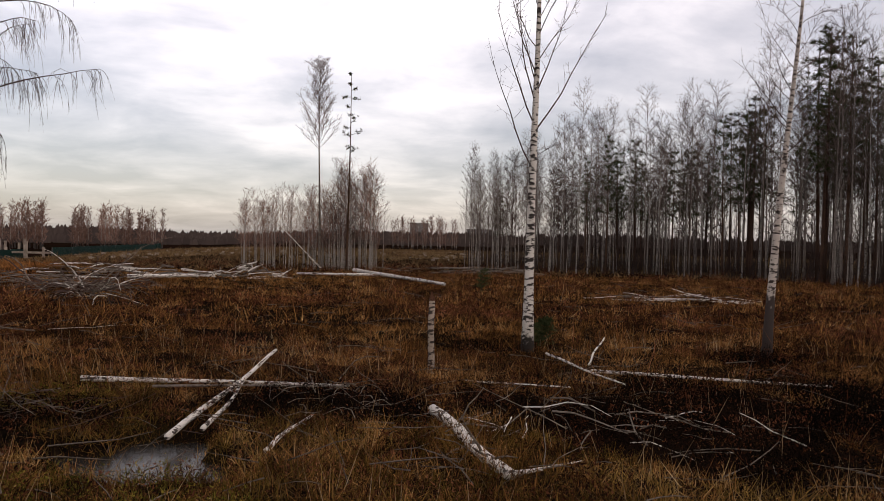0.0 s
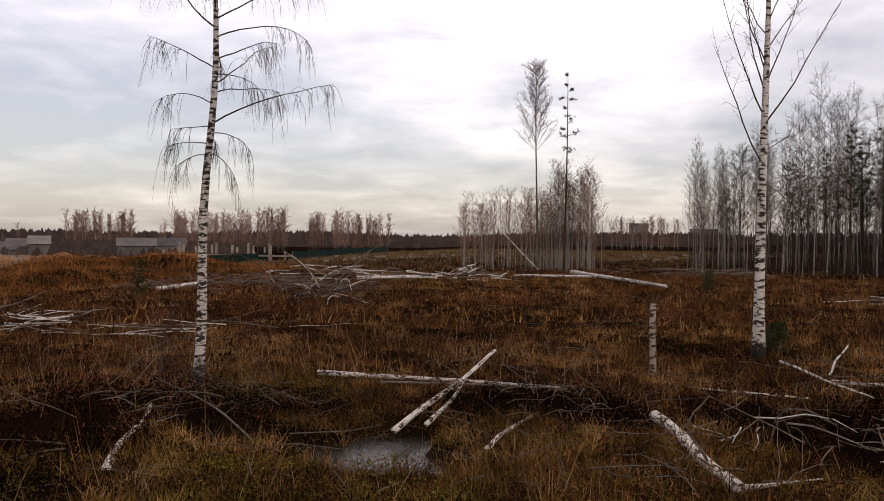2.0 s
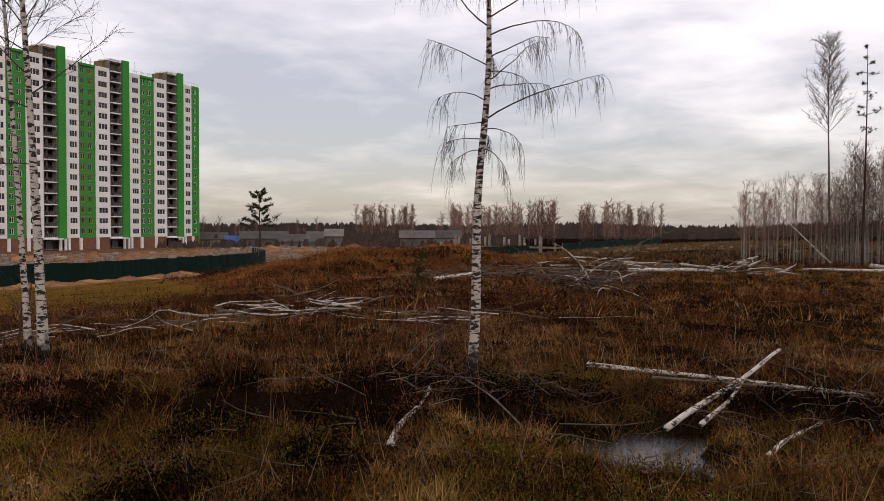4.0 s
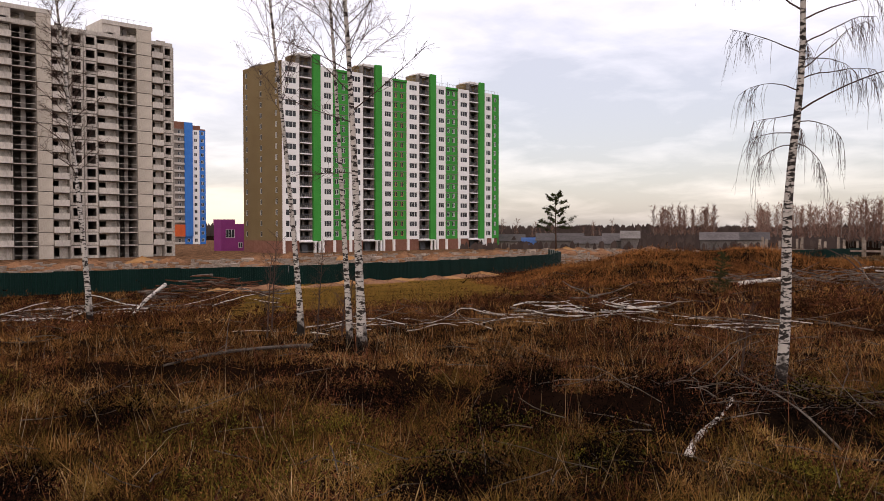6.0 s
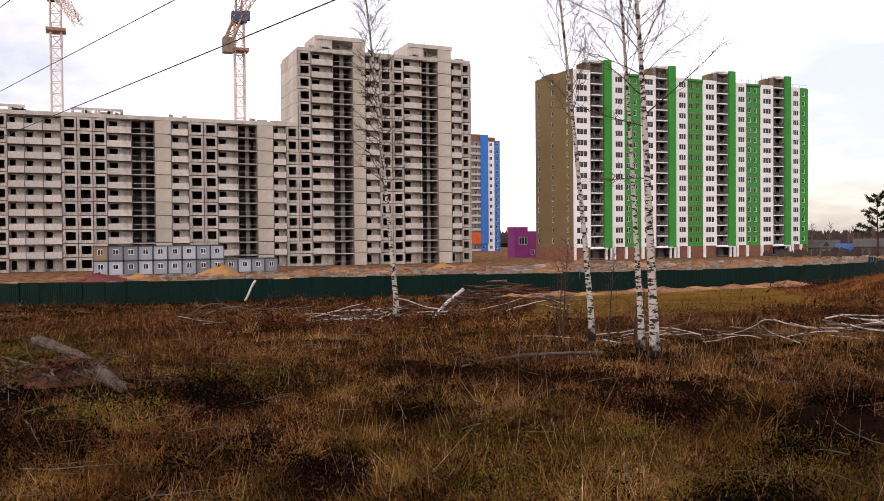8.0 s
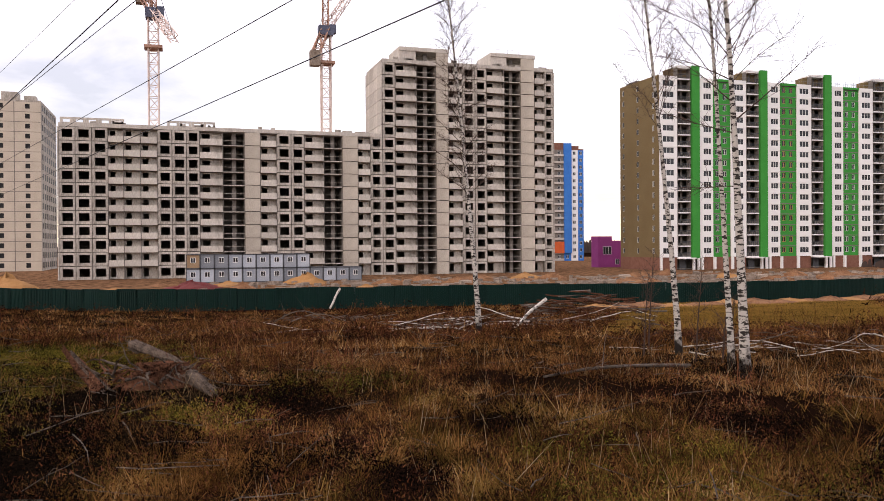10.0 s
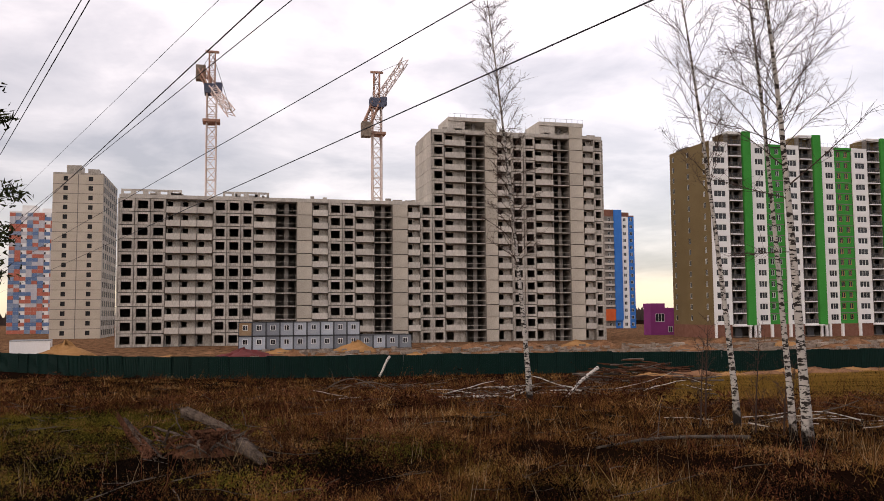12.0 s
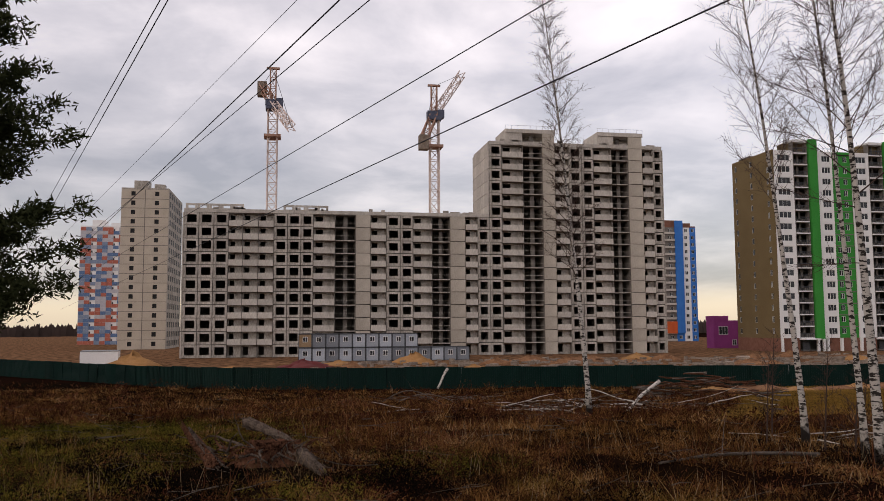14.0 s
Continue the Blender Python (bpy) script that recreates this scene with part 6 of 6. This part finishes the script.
def bushes(name, label, material, shrubs, per, near, far, lo, hi, height, spread, size, keep, power=1.0, category="heath"):
    """Low shrubs made of many small leaf and twig flecks scattered in a dome, in one mesh."""
    a = np.radians(rn.uniform(lo, hi, shrubs))
    d = np.sqrt(near ** 2 + rn.random(shrubs) ** power * (far ** 2 - near ** 2))
    cx, cy = -np.sin(a) * d, np.cos(a) * d
    ok = keep(cx, cy)
    cx, cy = cx[ok], cy[ok]
    k = len(cx)
    ch, cs = height * rn.lognormal(-0.1, 0.4, k), spread * rn.uniform(0.6, 1.4, k)
    cx, cy, ch, cs = (np.repeat(q, per) for q in (cx, cy, ch, cs))
    n = len(cx)
    r, t = np.sqrt(rn.random(n)), rn.uniform(0, 2 * np.pi, n)
    x, y = cx + cs * r * np.cos(t), cy + cs * r * np.sin(t)
    c = np.stack([x, y, gz(x, y) + ch * np.sqrt(np.clip(1 - r * r, 0.02, 1)) * (0.15 + 0.85 * rn.random(n))], -1)
    u = rn.normal(0, 1, (n, 3))
    u[:, 2] += 0.8
    u /= np.linalg.norm(u, axis=1)[:, None]
    w = np.cross(u, rn.normal(0, 1, (n, 3)))
    w /= np.linalg.norm(w, axis=1)[:, None]
    ln, wd = size * rn.uniform(0.8, 3.4, n)[:, None], size * rn.uniform(0.15, 0.5, n)[:, None]
    v = np.stack([c - w * wd, c + w * wd, c + u * ln], 1).reshape(-1, 3)
    me = bpy.data.meshes.new(name)
    me.vertices.add(3 * n)
    me.vertices.foreach_set("co", v.astype(np.float32).ravel())
    me.loops.add(3 * n)
    me.loops.foreach_set("vertex_index", np.arange(3 * n, dtype=np.int32))
    me.polygons.add(n)
    me.polygons.foreach_set("loop_start", np.arange(0, 3 * n, 3, dtype=np.int32))
    me.update(calc_edges=True)
    me.materials.append(material)
    return tagged(new(name, me), label, category, kind="stuff")


def pond_at(x, y):
    return (np.hypot(x, y) < 24) & (gz(x, y) < WATER + 0.02)


# patches of dark heather; those near the large pine stand in for its shade
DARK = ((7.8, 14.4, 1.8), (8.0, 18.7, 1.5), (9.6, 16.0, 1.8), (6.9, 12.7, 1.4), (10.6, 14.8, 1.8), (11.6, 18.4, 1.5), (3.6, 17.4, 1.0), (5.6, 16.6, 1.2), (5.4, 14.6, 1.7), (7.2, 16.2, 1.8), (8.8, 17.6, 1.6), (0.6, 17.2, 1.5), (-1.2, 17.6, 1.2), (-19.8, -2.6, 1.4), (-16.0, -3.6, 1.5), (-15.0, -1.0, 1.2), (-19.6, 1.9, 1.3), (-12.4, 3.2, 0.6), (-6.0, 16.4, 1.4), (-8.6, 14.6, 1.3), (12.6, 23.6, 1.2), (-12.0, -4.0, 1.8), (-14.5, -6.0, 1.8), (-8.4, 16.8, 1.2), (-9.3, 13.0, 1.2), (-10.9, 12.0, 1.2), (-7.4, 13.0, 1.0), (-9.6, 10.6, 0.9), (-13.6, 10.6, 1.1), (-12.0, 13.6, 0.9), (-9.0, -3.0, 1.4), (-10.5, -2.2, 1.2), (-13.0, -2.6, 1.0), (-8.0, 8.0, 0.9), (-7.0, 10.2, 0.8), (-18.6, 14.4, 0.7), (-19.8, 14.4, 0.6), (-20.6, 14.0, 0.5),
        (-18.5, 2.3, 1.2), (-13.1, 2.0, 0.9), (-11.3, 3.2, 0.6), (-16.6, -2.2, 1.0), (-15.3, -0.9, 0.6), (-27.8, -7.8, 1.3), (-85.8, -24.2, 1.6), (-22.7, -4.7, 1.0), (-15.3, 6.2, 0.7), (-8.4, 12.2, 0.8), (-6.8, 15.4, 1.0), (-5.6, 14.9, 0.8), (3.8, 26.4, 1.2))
WEEDY = ((-34.0, -7.0, 6.0), (-27.0, -5.0, 5.0), (-20.0, -6.0, 3.5), (-16.0, -4.6, 1.8))
GREEN = WEEDY + ((-29.0, -4.0, 5.0), (-24.0, -3.2, 2.2), (-18.0, 0.4, 1.5), (-21.0, 4.0, 2.0), (-11.0, 7.0, 2.2), (-9.0, 10.0, 1.8), (-17.0, -5.0, 2.5), (-3.0, 11.5, 2.0), (-6.5, 18.6, 1.6))
CLEARED = ((-22.6, -0.7, 1.5), (-21.2, -0.2, 1.2), (-21.4, -1.6, 1.2), (-20.2, 0.2, 1.0), (-20.2, -1.0, 1.0))
GOLD = ((-13.5, 0.7, 1.6), (-15.5, -0.2, 1.4), (-7.4, 20.0, 1.3), (2.6, 14.0, 1.0))
LO, HI = -37.0, 112.0
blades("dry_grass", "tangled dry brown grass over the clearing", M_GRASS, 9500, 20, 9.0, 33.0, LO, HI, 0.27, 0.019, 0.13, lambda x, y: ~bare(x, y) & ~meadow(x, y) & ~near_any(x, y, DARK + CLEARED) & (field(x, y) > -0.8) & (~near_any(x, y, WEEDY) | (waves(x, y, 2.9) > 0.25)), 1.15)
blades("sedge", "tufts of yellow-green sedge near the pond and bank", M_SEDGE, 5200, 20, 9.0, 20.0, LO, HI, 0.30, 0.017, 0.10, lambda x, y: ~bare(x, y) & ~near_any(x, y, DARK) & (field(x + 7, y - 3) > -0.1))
blades("straw_tufts", "long pale bent straw standing out of the grass", M_PALE_GRASS, 900, 10, 9.0, 26.0, LO, HI, 0.62, 0.014, 0.10, lambda x, y: ~bare(x, y) & ~near_any(x, y, DARK) & ~pond_at(x, y) & (field(x + 2, y - 9) > -0.1))
blades("golden_grass", "patches of golden brown grass", island_mat("golden_grass", [(0.012, 0.006, 0.002), (0.09, 0.042, 0.012), (0.22, 0.105, 0.028), (0.36, 0.20, 0.06)], patch=0.9), 9000, 20, 9.0, 24.0, LO, HI, 0.30, 0.012, 0.12, lambda x, y: near_any(x, y, GOLD))
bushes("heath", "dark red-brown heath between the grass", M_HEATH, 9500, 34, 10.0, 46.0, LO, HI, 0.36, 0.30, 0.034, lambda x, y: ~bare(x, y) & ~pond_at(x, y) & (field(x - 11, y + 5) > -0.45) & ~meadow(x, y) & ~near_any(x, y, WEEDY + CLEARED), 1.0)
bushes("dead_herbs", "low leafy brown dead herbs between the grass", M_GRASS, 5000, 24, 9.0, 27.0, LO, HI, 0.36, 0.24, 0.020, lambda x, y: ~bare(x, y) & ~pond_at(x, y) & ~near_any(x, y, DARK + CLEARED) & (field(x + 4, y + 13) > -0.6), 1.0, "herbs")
bushes("weeds", "low yellow-green weeds on the bank", M_WEED, 22000, 26, 9.0, 42.0, LO, HI, 0.28, 0.26, 0.030, lambda x, y: near_any(x, y, GREEN) & ~near_any(x, y, CLEARED) & ~bare(x, y) & ~pond_at(x, y), 1.0, "weeds")
# along the ditch the black flecks are added as the bank's shadow
bushes("heather", "black-brown heather bushes, some standing in for shade", M_HEATHER_SHADE, 16000, 46, 9.0, 29.0, LO, HI, 0.46, 0.30, 0.032, lambda x, y: (near_any(x, y, DARK) & ~pond_at(x, y)) | (ditch_distance(x, y) < 0.6))
blades("dry_grass", "dry brown grass further off in the clearing", M_GRASS, 15000, 16, 31.0, 95.0, LO, HI, 0.40, 0.040, 0.25, lambda x, y: open_field(x, y) & ~near_any(x, y, WEEDY), 1.1)
bushes("heath", "dark red-brown heath and shrubs further off", M_HEATH, 6500, 24, 36.0, 125.0, LO, HI, 0.70, 0.60, 0.09, lambda x, y: open_field(x, y) & (field(x * 0.5, y * 0.5) > -0.35), 1.1)
blades("pale_grass", "pale dry grass far across the clearing", M_PALE_GRASS, 12000, 9, 92.0, 270.0, -37.0, 32.0, 0.55, 0.17, 0.8, lambda x, y: (x > -62), 0.8)
blades("meadow_grass", "short yellow-green autumn meadow grass before the fence", M_MEADOW, 32000, 8, 32.0, 100.0, 35.0, 66.0, 0.13, 0.05, 0.3, lambda x, y: meadow(x, y) & (x > -79))
blades("rusty_grass", "rusty orange grass and shrubs on the earth mound", M_RUST, 12000, 14, 48.0, 105.0, 18.0, 50.0, 0.42, 0.05, 0.3, lambda x, y: rusty(x, y) & ~meadow(x, y))


def stalks(name, label, material, n, near, far, lo, hi, height, r, keep, category):
    a = np.radians(rn.uniform(lo, hi, n))
    d = np.sqrt(near ** 2 + rn.random(n) * (far ** 2 - near ** 2))
    x, y = -np.sin(a) * d, np.cos(a) * d
    ok = keep(x, y) & ((gz(x, y) > WATER) | (d > 24))
    m = Mesh()
    for px, py, u, v, w in zip(x[ok], y[ok], rn.normal(0, 0.3, n), rn.normal(0, 0.3, n), rn.uniform(0.4, 1.2, n)):
        z = ground_z(px, py)
        m.spike((px, py, z - 0.05), (px + u * w * height, py + v * w * height, z + height * w), r)
    solid(name, m, material, label, category, kind="stuff")


stalks("willow_shoots", "thin upright reddish shoots all over the clearing", M_HEATH, 7000, 14, 60, LO, HI, 1.15, 0.010, lambda x, y: field(x + 3, y + 8) > 0.1, "shoots")
stalks("reed_stalks", "pale dry bent stalks standing in the grass", island_mat("pale_straw", [(0.16, 0.10, 0.05), (0.30, 0.21, 0.12), (0.42, 0.33, 0.21)]), 1500, 9, 30, LO, HI, 0.75, 0.007, lambda x, y: field(x - 5, y) > -0.2, "stalks")

# dead sticks strewn over the ground
m = Mesh()
rr = random.Random(21)
for i in range(800):
    x, y = polar(rr.uniform(LO, HI), 11 + 60 * rr.random() ** 1.3)
    if x < -74 or (ground_z(x, y) < WATER and math.hypot(x, y) < 24) or bool(meadow(x, y)):
        continue
    a, L = rr.uniform(0, 6.3), rr.uniform(0.4, 1.8)
    z = ground_z(x, y)
    bp = bend((x, y, z + rr.uniform(0.1, 0.35)), (math.cos(a), math.sin(a), rr.uniform(-0.05, 0.25)), L, 3, 0.03, rr, 0.2)
    q = rr.uniform(0.004, 0.012) * (1 + math.hypot(x, y) / 60)
    m.tube(bp, [q, q * 0.9, q * 0.7, q * 0.35], 3)
solid("strewn_sticks", m, M_DEAD, "grey dead sticks strewn over the clearing", "sticks", kind="stuff")
